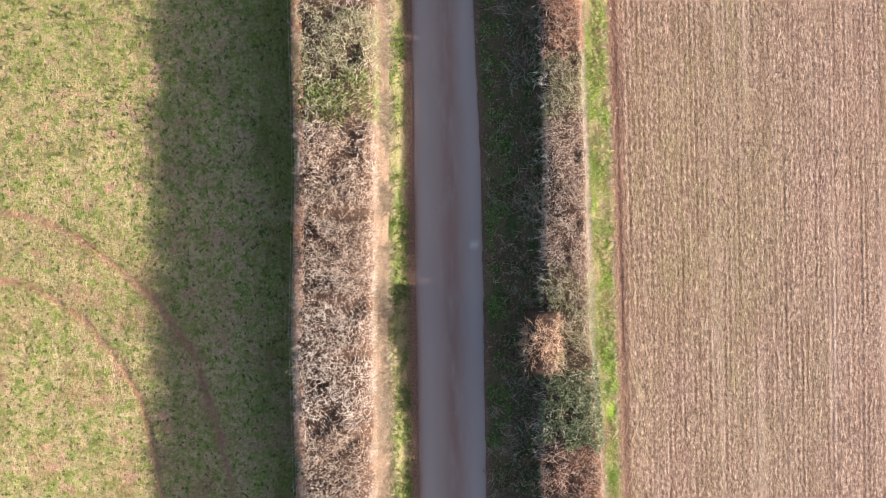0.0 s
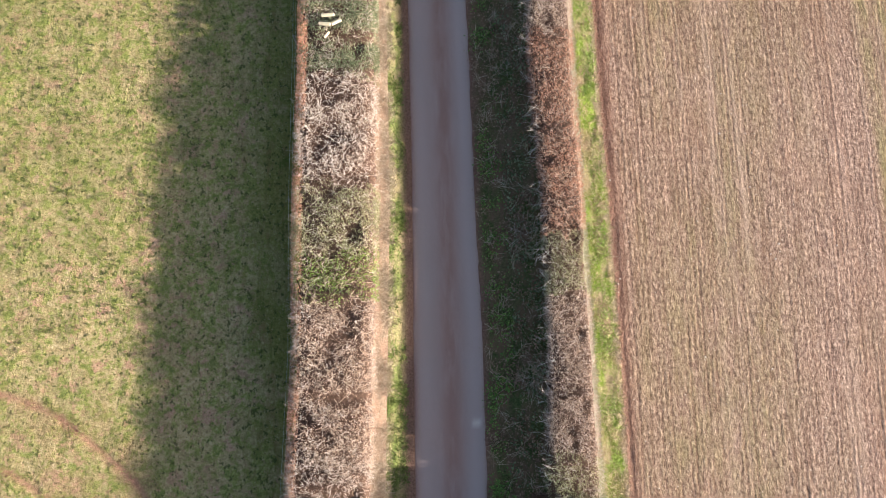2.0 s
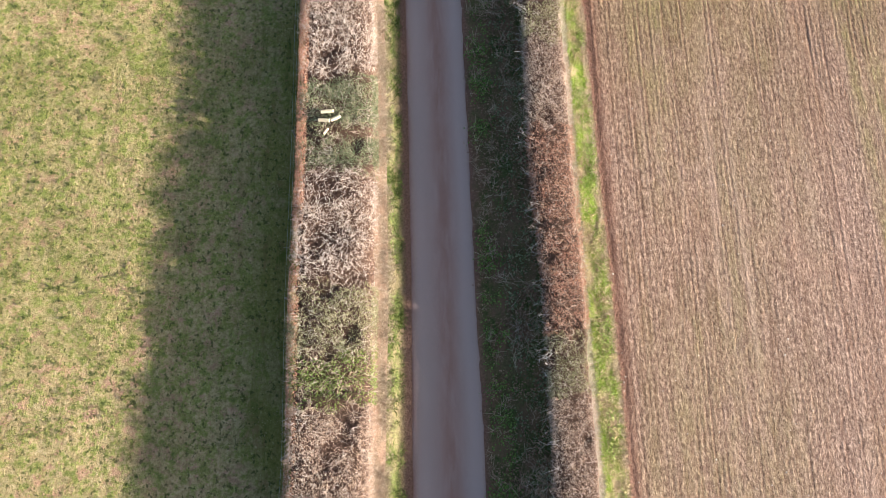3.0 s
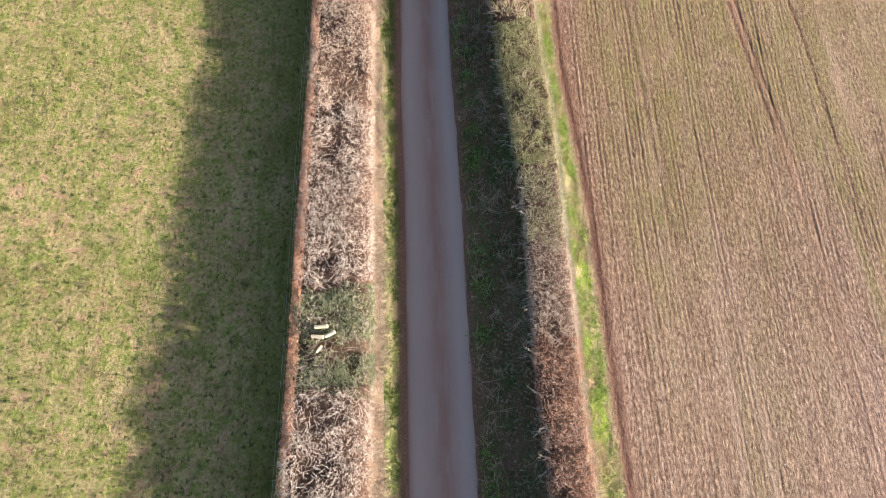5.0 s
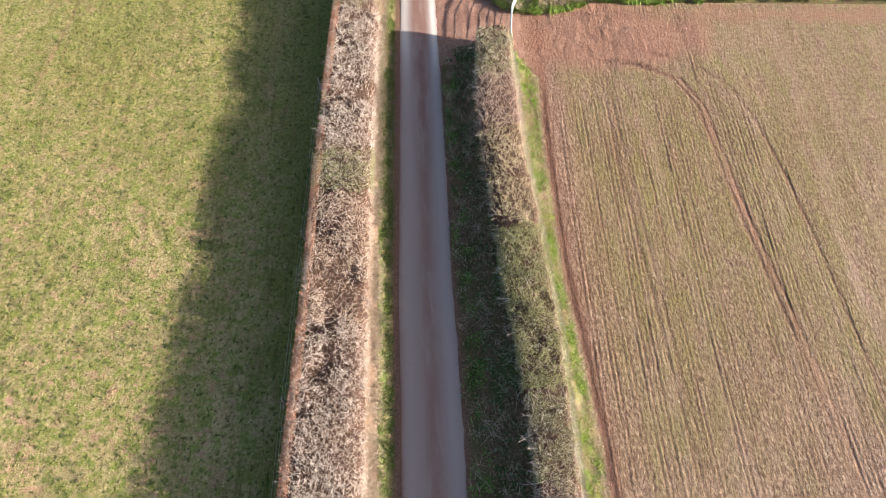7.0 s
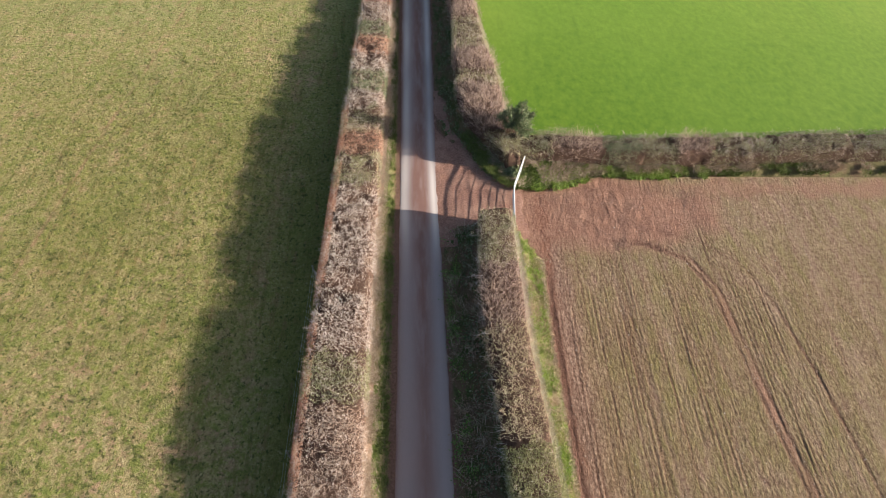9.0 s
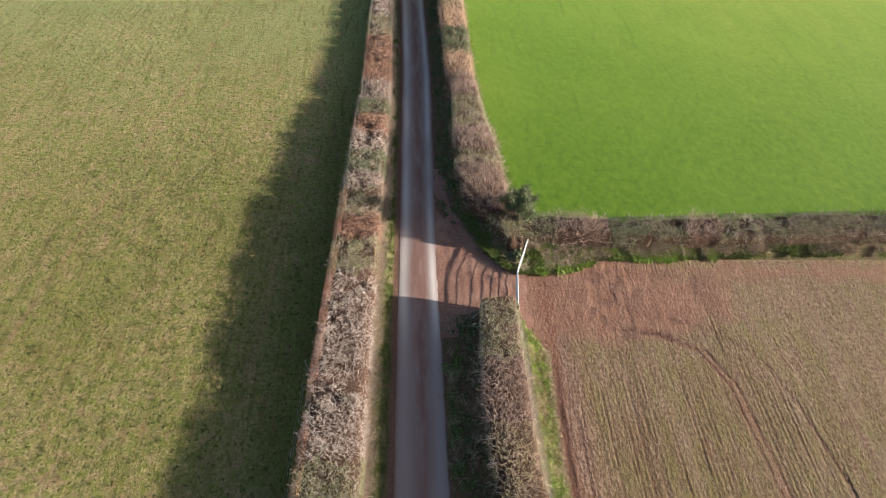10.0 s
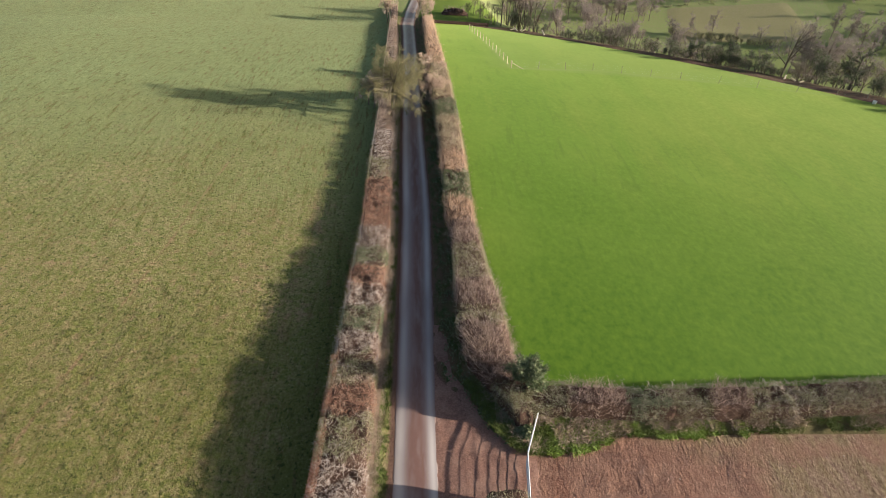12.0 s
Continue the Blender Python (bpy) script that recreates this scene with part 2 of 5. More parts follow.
def mat_mud():
    m, nt, b = material("red_mud", 0.75, 0.35)
    fine = n_noise(nt, 0.12, 6, 0.7)
    mid = n_noise(nt, 1.3, 5, 0.6, shift=2)
    c = n_ramp(nt, fine, (0.3, (0.145, 0.067, 0.050)), (0.7, (0.335, 0.186, 0.144)))
    c = n_mix(nt, n_math(nt, "MULTIPLY", n_step(nt, mid, 0.45, 0.7), 0.5), c, (0.38, 0.235, 0.185))
    base(nt, b, c)
    n_bump(nt, b, fine, 0.04, 0.8)
    return m


def mat_verge(name, dark, light, straw, amount):
    m, nt, b = material(name, 0.95, 0.15)
    fine = n_noise(nt, 0.10, 6, 0.7)
    mid = n_noise(nt, 0.6, 5, 0.65, (1, 0.5, 1), 4)
    c = n_ramp(nt, fine, (0.3, dark), (0.7, light))
    c = n_mix(nt, n_math(nt, "MULTIPLY", n_step(nt, mid, 0.42, 0.60), amount), c, straw)
    soil = n_ramp(nt, fine, (0.3, (0.11, 0.058, 0.044)), (0.7, (0.24, 0.14, 0.11)))
    c = n_mix(nt, n_attr(nt, "wear"), c, soil)
    base(nt, b, c)
    n_bump(nt, b, fine, 0.06, 0.9)
    return m


def mat_pieces(name, a, b_, c_=None, roughness=0.85, specular=0.2, through_light=False):
    """Twigs, leaves and clods: each loose piece takes its own tone between the given colours."""
    m, nt, b = material(name, roughness, specular)
    stops = [(0.0, a), (1.0, b_)] if c_ is None else [(0.0, a), (0.55, b_), (1.0, c_)]
    c = n_ramp(nt, n_random(nt), *stops)
    f = n_noise(nt, 0.05, 3, 0.6)
    c = n_mix(nt, 0.35, c, n_ramp(nt, f, (0.3, tuple(v * 0.6 for v in a)), (0.7, tuple(min(1, v * 1.15) for v in b_))))
    base(nt, b, c)
    return m


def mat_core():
    # dark brown that stands for the shade between the twigs
    m, nt, b = material("hedge_inner_shade", 0.95, 0.1)
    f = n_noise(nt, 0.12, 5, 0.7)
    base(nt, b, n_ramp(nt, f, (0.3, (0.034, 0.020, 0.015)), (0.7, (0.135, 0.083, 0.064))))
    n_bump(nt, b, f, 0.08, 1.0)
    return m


def mat_metal():
    m, nt, b = material("galvanised_steel", 0.5, 0.5, 0.35)
    f = n_noise(nt, 0.08, 4, 0.6)
    base(nt, b, n_ramp(nt, f, (0.3, (0.55, 0.57, 0.60)), (0.7, (0.72, 0.74, 0.77))))
    return m


def mat_wood(name, a, b_):
    m, nt, b = material(name, 0.8, 0.2)
    f = n_noise(nt, 0.05, 5, 0.65, (1, 1, 0.2))
    base(nt, b, n_ramp(nt, f, (0.3, a), (0.7, b_)))
    n_bump(nt, b, f, 0.01, 0.7)
    return m


PASTURE, ARABLE, CROP, ROAD, MUD = mat_pasture(), mat_arable(), mat_crop(), mat_road(), mat_mud()
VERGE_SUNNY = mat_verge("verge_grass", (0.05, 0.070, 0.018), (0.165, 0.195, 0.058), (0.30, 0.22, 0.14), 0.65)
# darker mix for the shaded banks, part of their shade in the colour
VERGE_SHADE = mat_verge("shaded_bank_herbage", (0.03, 0.045, 0.014), (0.12, 0.135, 0.05), (0.17, 0.105, 0.07), 0.8)
HEADLAND = mat_verge("headland_grass", (0.10, 0.155, 0.020), (0.26, 0.350, 0.060), (0.46, 0.33, 0.23), 0.8)
STRAW_BANK = mat_verge("dry_bank", (0.13, 0.092, 0.066), (0.32, 0.235, 0.175), (0.36, 0.225, 0.165), 0.7)
FAR_TAN = mat_verge("far_stubble", (0.24, 0.21, 0.11), (0.36, 0.32, 0.18), (0.26, 0.25, 0.11), 0.8)
FAR_GREEN = mat_verge("far_ley", (0.17, 0.22, 0.07), (0.28, 0.34, 0.11), (0.26, 0.25, 0.10), 0.6)
FAR_GRASS = mat_verge("far_meadow", (0.18, 0.235, 0.075), (0.30, 0.365, 0.13), (0.30, 0.25, 0.15), 0.6)
FOOT_GRASS = mat_verge("hedge_foot_turf", (0.05, 0.075, 0.02), (0.15, 0.19, 0.055), (0.19, 0.17, 0.08), 0.3)
CROP_FAR = mat_verge("lane_ley", (0.11, 0.18, 0.02), (0.18, 0.26, 0.04), (0.20, 0.24, 0.06), 0.4)
CORE = mat_core()
STEEL = mat_metal()
POST = mat_wood("weathered_post", (0.22, 0.19, 0.15), (0.42, 0.37, 0.30))
SAWN = mat_wood("fresh_sawn_wood", (0.50, 0.41, 0.29), (0.70, 0.61, 0.47))
BARK = mat_wood("grey_bark", (0.10, 0.085, 0.065), (0.24, 0.20, 0.16))
TWIG = {
    "grey": mat_pieces("twig_grey", (0.40, 0.30, 0.265), (0.66, 0.55, 0.50), (0.86, 0.77, 0.72)),
    "tan": mat_pieces("twig_tan", (0.38, 0.255, 0.195), (0.63, 0.48, 0.395), (0.80, 0.66, 0.57)),
    "pale": mat_pieces("twig_pale", (0.45, 0.36, 0.32), (0.72, 0.62, 0.57), (0.90, 0.83, 0.78)),
    "rust": mat_pieces("twig_rust", (0.32, 0.155, 0.105), (0.56, 0.32, 0.225), (0.70, 0.47, 0.36)),
    "purple": mat_pieces("twig_purple", (0.21, 0.145, 0.135), (0.42, 0.31, 0.285), (0.60, 0.48, 0.44)),
    "olive": mat_pieces("twig_olive", (0.27, 0.22, 0.125), (0.53, 0.46, 0.30), (0.72, 0.64, 0.46)),
    "orange": mat_pieces("twig_orange", (0.46, 0.28, 0.185), (0.72, 0.48, 0.335), (0.85, 0.64, 0.49)),
    "moss": mat_pieces("twig_moss", (0.13, 0.11, 0.06), (0.28, 0.245, 0.13), (0.42, 0.38, 0.22)),
    "lichen": mat_pieces("twig_lichen", (0.17, 0.145, 0.08), (0.32, 0.28, 0.17), (0.46, 0.41, 0.28)),
    # paler mauve for far trees, distance haze put into the twig colour
    "hazy": mat_pieces("twig_hazy", (0.22, 0.175, 0.165), (0.36, 0.295, 0.275), (0.48, 0.41, 0.385)),
    "dark": mat_pieces("twig_dark", (0.17, 0.13, 0.12), (0.32, 0.25, 0.225), (0.45, 0.37, 0.34)),
}
LEAF = {
    "green": mat_pieces("leaf_green", (0.07, 0.12, 0.018), (0.18, 0.27, 0.045), (0.35, 0.43, 0.09), 0.5, 0.4),
    "ivy": mat_pieces("leaf_ivy", (0.045, 0.065, 0.024), (0.135, 0.17, 0.075), (0.32, 0.345, 0.20), 0.55, 0.35),
    "sage": mat_pieces("leaf_sage", (0.14, 0.14, 0.062), (0.32, 0.315, 0.165), (0.52, 0.50, 0.33), 0.6, 0.3),
    "ash": mat_pieces("leaf_ash", (0.085, 0.10, 0.05), (0.21, 0.235, 0.13), (0.40, 0.42, 0.28), 0.6, 0.3),
    "bramble": mat_pieces("leaf_bramble", (0.13, 0.135, 0.048), (0.29, 0.285, 0.125), (0.48, 0.46, 0.25), 0.6, 0.3),
    "russet": mat_pieces("leaf_russet", (0.26, 0.115, 0.078), (0.48, 0.245, 0.172), (0.64, 0.40, 0.30), 0.7, 0.2),
    "dead": mat_pieces("leaf_dead", (0.30, 0.195, 0.15), (0.52, 0.38, 0.31), (0.72, 0.59, 0.51), 0.8, 0.2),
    "grass": mat_pieces("blade_grass", (0.10, 0.12, 0.025), (0.21, 0.22, 0.06), (0.34, 0.31, 0.13), 0.7, 0.2),
    "sunlit": mat_pieces("blade_sunlit", (0.06, 0.085, 0.016), (0.13, 0.168, 0.04), (0.24, 0.265, 0.085), 0.7, 0.2),
    "tuft": mat_pieces("blade_tuft", (0.06, 0.075, 0.02), (0.13, 0.14, 0.04), (0.22, 0.21, 0.08), 0.7, 0.2),
    "dun": mat_pieces("blade_dun", (0.20, 0.165, 0.085), (0.34, 0.285, 0.16), (0.46, 0.39, 0.24), 0.8, 0.1),
    "lush": mat_pieces("blade_lush", (0.11, 0.19, 0.02), (0.23, 0.34, 0.05), (0.38, 0.47, 0.11), 0.6, 0.3),
    "straw": mat_pieces("blade_straw", (0.30, 0.225, 0.12), (0.46, 0.37, 0.22), (0.60, 0.50, 0.33), 0.8, 0.2),
    "litter": mat_pieces("leaf_litter", (0.11, 0.070, 0.05), (0.24, 0.155, 0.11), (0.40, 0.28, 0.20), 0.9, 0.1),
    "hay": mat_pieces("blade_hay", (0.23, 0.17, 0.12), (0.39, 0.30, 0.225), (0.56, 0.46, 0.37), 0.85, 0.1),
    "cream": mat_pieces("blade_cream", (0.31, 0.29, 0.21), (0.46, 0.445, 0.345), (0.61, 0.595, 0.50), 0.85, 0.1),
    "herb": mat_pieces("leaf_herb", (0.05, 0.10, 0.02), (0.12, 0.22, 0.042), (0.24, 0.34, 0.085), 0.6, 0.3),
}
PLASTIC = mat_pieces("white_plastic", (0.7, 0.7, 0.7), (0.8, 0.8, 0.79), None, 0.45, 0.4)
CLOD = mat_pieces("soil_clod", (0.26, 0.165, 0.125), (0.42, 0.30, 0.235), (0.60, 0.47, 0.39), 0.95, 0.15)
STONE = mat_pieces("flint", (0.34, 0.28, 0.24), (0.55, 0.48, 0.43), (0.72, 0.67, 0.62), 0.8, 0.3)


# ---- lines of the plan: x as functions of y ----
def line(ys, xs):
    return lambda y: np.interp(y, ys, xs)


ROAD_L = line([-40, -13, -6, 2, 10, 24, 31, 42, 52, 62, 76, 90, 101, 115, 140, 153, 165, 180, 220], [-1.6, -1.51, -1.44, -1.38, -1.28, -1.32, -1.45, -1.39, -1.35, -1.37, -1.42, -1.73, -1.87, -2.12, -2.8, -3.3, -2.9, -1.9, 0])
ROAD_R = line([-40, -13, -6, 2, 7, 15, 24, 29, 31.7, 40, 47, 52, 62, 76, 90, 101, 115, 140, 153, 165, 180, 220], [1.8, 1.90, 1.96, 2.02, 1.9, 1.81, 1.73, 1.62, 1.5, 1.42, 1.30, 1.20, 1.21, 1.22, 0.75, 0.5, 0.15, -0.5, -0.8, -0.4, 0.5, 2.4])
LH_L = line([-40, -12, -5.6, 2, 9, 15, 23, 28.5, 38, 45, 50.6, 60, 72, 86, 96, 108, 128, 150, 170], [-7.0, -7.0, -7.0, -6.65, -6.62, -6.42, -6.35, -6.18, -5.98, -5.72, -5.5, -5.2, -4.72, -4.66, -4.57, -4.56, -5.0, -5.4, -6.0])
LH_R = line([-40, -12, -5.6, 2, 9, 15, 23, 28.5, 38, 50, 60, 72, 86, 96, 108, 130, 150, 170], [-3.45, -3.45, -3.32, -3.0, -2.8, -2.75, -2.78, -2.8, -2.75, -2.6, -2.4, -2.22, -2.5, -2.62, -2.9, -3.44, -4.2, -4.6])
L_BANK = line([-40, -13, -6, 2, 9.6, 24, 31, 43, 52, 60, 73, 88, 100, 113, 136, 150, 170], [-2.75, -2.73, -2.65, -2.37, -2.15, -2.22, -2.35, -2.45, -2.2, -1.94, -2.0, -2.28, -2.35, -2.6, -3.2, -4.1, -4.5])
RH_L = line([-40, -12.7, -6.1, 1.8, 9, 15, 23, 28.5, 31, 38.5, 41, 45.5, 50], [4.46, 4.46, 4.45, 4.94, 4.9, 4.62, 4.7, 4.36, 4.05, 3.6, 3.42, 3.45, 3.7])
RH_R = line([-40, -12.9, -6.2, 1.8, 9, 15, 23, 28.5, 31, 38.5, 41, 45.5, 50], [7.4, 7.41, 7.0, 6.9, 6.8, 6.77, 6.74, 6.76, 6.6, 6.05, 5.9, 5.88, 5.8])
R_GREEN = line([-40, -13.6, -6.5, 2, 10, 15, 24, 29, 31.6, 40, 42.5, 47, 50], [8.55, 8.54, 8.48, 8.42, 8.28, 8.18, 8.08, 7.72, 7.4, 7.24, 7.3, 7.5, 7.6])
FH_L = line([53.6, 55, 56.6, 58, 61, 72, 74, 87, 97, 110, 131, 150], [5.8, 4.9, 4.0, 3.2, 2.75, 2.85, 2.49, 2.35, 1.8, 1.67, 1.23, 0.9])
FH_R = line([53.6, 55, 58, 61, 66, 72, 74, 87, 97, 110, 133, 150], [6.9, 7.0, 6.3, 6.23, 5.6, 4.93, 4.86, 4.72, 4.5, 4.0, 3.16, 2.8])


def steps(*spans):
    """Rows of y with their own spacing stretch by stretch: (from, to, step)."""
    out = []
    for a, b, s in spans:
        out.extend(np.arange(a, b - 1e-6, s))
    return np.array(out + [spans[-1][1]])


def near_line(x, y, points):
    """Distance to a polyline in plan."""
    d = np.full(np.shape(x), 1e9)
    for (ax, ay), (bx, by) in zip(points, points[1:]):
        ux, uy = bx - ax, by - ay
        s = np.clip(((x - ax) * ux + (y - ay) * uy) / (ux * ux + uy * uy), 0, 1)
        d = np.minimum(d, np.hypot(x - ax - s * ux, y - ay - s * uy))
    return d


# ---- the land ----
def flat(v):
    return lambda y: np.full(np.shape(y), float(v))


def build_ground():
    ax = np.concatenate([-np.geomspace(2500, 130, 10), np.linspace(-120, 300, 106), np.geomspace(320, 2500, 10)])
    ay = np.concatenate([-np.geomspace(2500, 70, 10), np.linspace(-60, 420, 121), np.geomspace(440, 3000, 10)])
    x, y = np.meshgrid(ax, ay)
    z = terrain(x, y) - 0.35 + 0.25 * smooth(150, 170, np.hypot(x, y))
    z = z + 0.10 * np.clip(np.hypot(x, y) - 300, 0, 700)
    ob = link_mesh("ground", np.stack([x, y, z], 2).reshape(-1, 3), grid_faces(*x.shape), FAR_GRASS, None, "rolling green meadow land to the horizon", True, {"wear": np.zeros(x.size)})
    ob["kind"] = "structure"


TRACK_A = [(-26, 1.5), (-19.8, 0.3), (-17.7, -0.6), (-15.9, -2.1), (-14.1, -3.7), (-12.3, -6.3), (-11.3, -9.7), (-10.6, -13.1), (-10.3, -20)]
TRACK_B = [(-26, -1.5), (-19.6, -3.1), (-17.3, -4.8), (-15.8, -6.8), (-14.8, -8.7), (-14.3, -11.0), (-14.0, -13.5), (-14, -20)]


def build_pasture():
    def ruts(x, y):
        return np.minimum(near_line(x, y, TRACK_A), near_line(x, y, TRACK_B))

    def height(x, y, u):
        tuss = fbm(x, y, 0.5, 3, 1) * 0.028 + fbm(x, y, 2.5, 2, 2) * 0.04
        return tuss - 0.06 * np.exp(-(ruts(x, y) / 0.14) ** 2)

    def wear(x, y, u):
        d = ruts(x, y)
        path = 0.75 * np.exp(-(near_line(x, y, [(-23.2, 45), (-21.7, 57.8), (-20.7, 64.5), (-19.75, 72.5), (-18.6, 84)]) / 0.11) ** 2) * np.clip(0.55 + 0.9 * fbm(x, y, 1.1, 3, 93), 0, 1)
        thin_turf = 0.6 * smooth(8, -9, y) * np.clip(1.3 * fbm(x, y, 1.2, 4, 99) + 0.05, 0, 0.85)
        old = 0.2 * np.exp(-((near_line(x, y, [(-9.5, 8), (-9.3, 60), (-8.7, 120)])) / 0.3) ** 2)
        return np.clip((1.15 * np.exp(-(d / 0.14) ** 2) + 0.22 * np.exp(-(d / 0.45) ** 2)) * (0.8 + 0.5 * fbm(x, y, 0.6, 2, 3)), 0, 1) * 0.9 + old * (fbm(x, y, 1.5, 2, 4) > 0) + path + thin_turf

    near = 1 - np.concatenate([np.linspace(0, 0.13, 150), np.linspace(0.133, 0.4, 70), np.linspace(0.41, 1, 40)])
    # lush: greener northward; beside the hedge some of its shade is painted in
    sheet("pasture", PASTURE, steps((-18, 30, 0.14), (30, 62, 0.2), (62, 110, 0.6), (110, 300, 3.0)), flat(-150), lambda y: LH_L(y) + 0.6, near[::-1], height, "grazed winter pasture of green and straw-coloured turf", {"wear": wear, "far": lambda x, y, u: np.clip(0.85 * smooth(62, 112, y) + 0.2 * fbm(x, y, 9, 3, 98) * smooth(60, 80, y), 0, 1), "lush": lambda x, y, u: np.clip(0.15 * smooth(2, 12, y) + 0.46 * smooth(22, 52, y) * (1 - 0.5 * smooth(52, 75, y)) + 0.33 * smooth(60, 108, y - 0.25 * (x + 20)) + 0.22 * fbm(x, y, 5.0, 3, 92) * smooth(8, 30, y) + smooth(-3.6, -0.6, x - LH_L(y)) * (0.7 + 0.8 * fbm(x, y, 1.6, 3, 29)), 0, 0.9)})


M_TRACK_1 = [(12.5, 47.5), (14.3, 47.2), (16.7, 46.0), (17.8, 43.7), (18.2, 39.1), (18.7, 34.7), (19.3, 30.8), (19.9, 25.6), (20.6, 12), (21, -24)]
M_TRACK_2 = [(15.5, 48.2), (17.8, 47.5), (20.0, 45.5), (21.0, 42.8), (21.8, 38.3), (22.3, 34.0), (22.6, 29.5), (22.8, 27.2), (23.4, 12), (24, -24)]
TRAMS = [(11.6, 46.0), (11.8, 38.4), (12.2, 31.5), (12.4, 25.8), (13.4, 9.7), (13.5, -2.1), (13.6, -24)]


def mud_at(x, y):
    edge = 0.8 * fbm(x, y, 1.6, 3, 11)
    a = smooth(1.6, -0.6, np.hypot((x - 12) / 6.2, (y - 49.9 + 0.0 * x) / 2.6) * 2.6 - 2.6 + edge)
    b = smooth(0.7, -0.4, np.abs(y - 52.0) - 0.5 + edge) * smooth(60, 30, x) * smooth(8, 12, x) * 0.6
    c = smooth(0.5, -0.2, x - R_GREEN(y) - 0.35 + 0.25 * edge) * 0.9
    return np.clip(np.maximum(np.maximum(a, b), c), 0, 1)


def drill_rows(x, y):
    """The drill's ridges (-1 furrow to 1 ridge), how deep each row is cut, and the broad passes."""
    xs = x + 0.05 * fbm(x, y, 7.0, 3, 20)
    cut = np.clip(0.75 + 1.5 * fbm(xs, y * 0.025, 0.30, 2, 90), 0.15, 1.15) * np.clip(0.85 + 0.7 * fbm(x, y * 0.4, 0.9, 3, 6), 0.3, 1.1)
    cut = cut * (0.6 + 0.6 * smooth(-0.2, 0.8, np.cos(2 * np.pi * xs / 0.786)))
    return np.cos(2 * np.pi * xs / 0.262), cut, fbm(xs, y * 0.015, 1.5, 2, 91)


def wheelings(x, y):
    """Depth of the wheel tracks, 0 to 1: a double tramline, a double rut and a single one."""
    wander = np.clip(0.75 + 0.5 * fbm(x, y, 2.5, 3, 76), 0.3, 1.1)
    tram = (0.45 + 0.4 * smooth(10, 30, y)) * sum(np.exp(-(near_line(x - k, y, TRAMS) / 0.085) ** 2) for k in (0.0, 0.45))
    rut = 1.35 * sum(np.exp(-(near_line(x - k, y, M_TRACK_1) / 0.10) ** 2) for k in (-0.24, 0.20)) * (0.35 + 0.65 * smooth(14, 36, y))
    thin = 1.2 * np.exp(-(near_line(x, y, M_TRACK_2) / 0.11) ** 2) * (0.3 + 0.7 * smooth(14, 34, y))
    return np.maximum.reduce([tram, rut, thin]) * wander


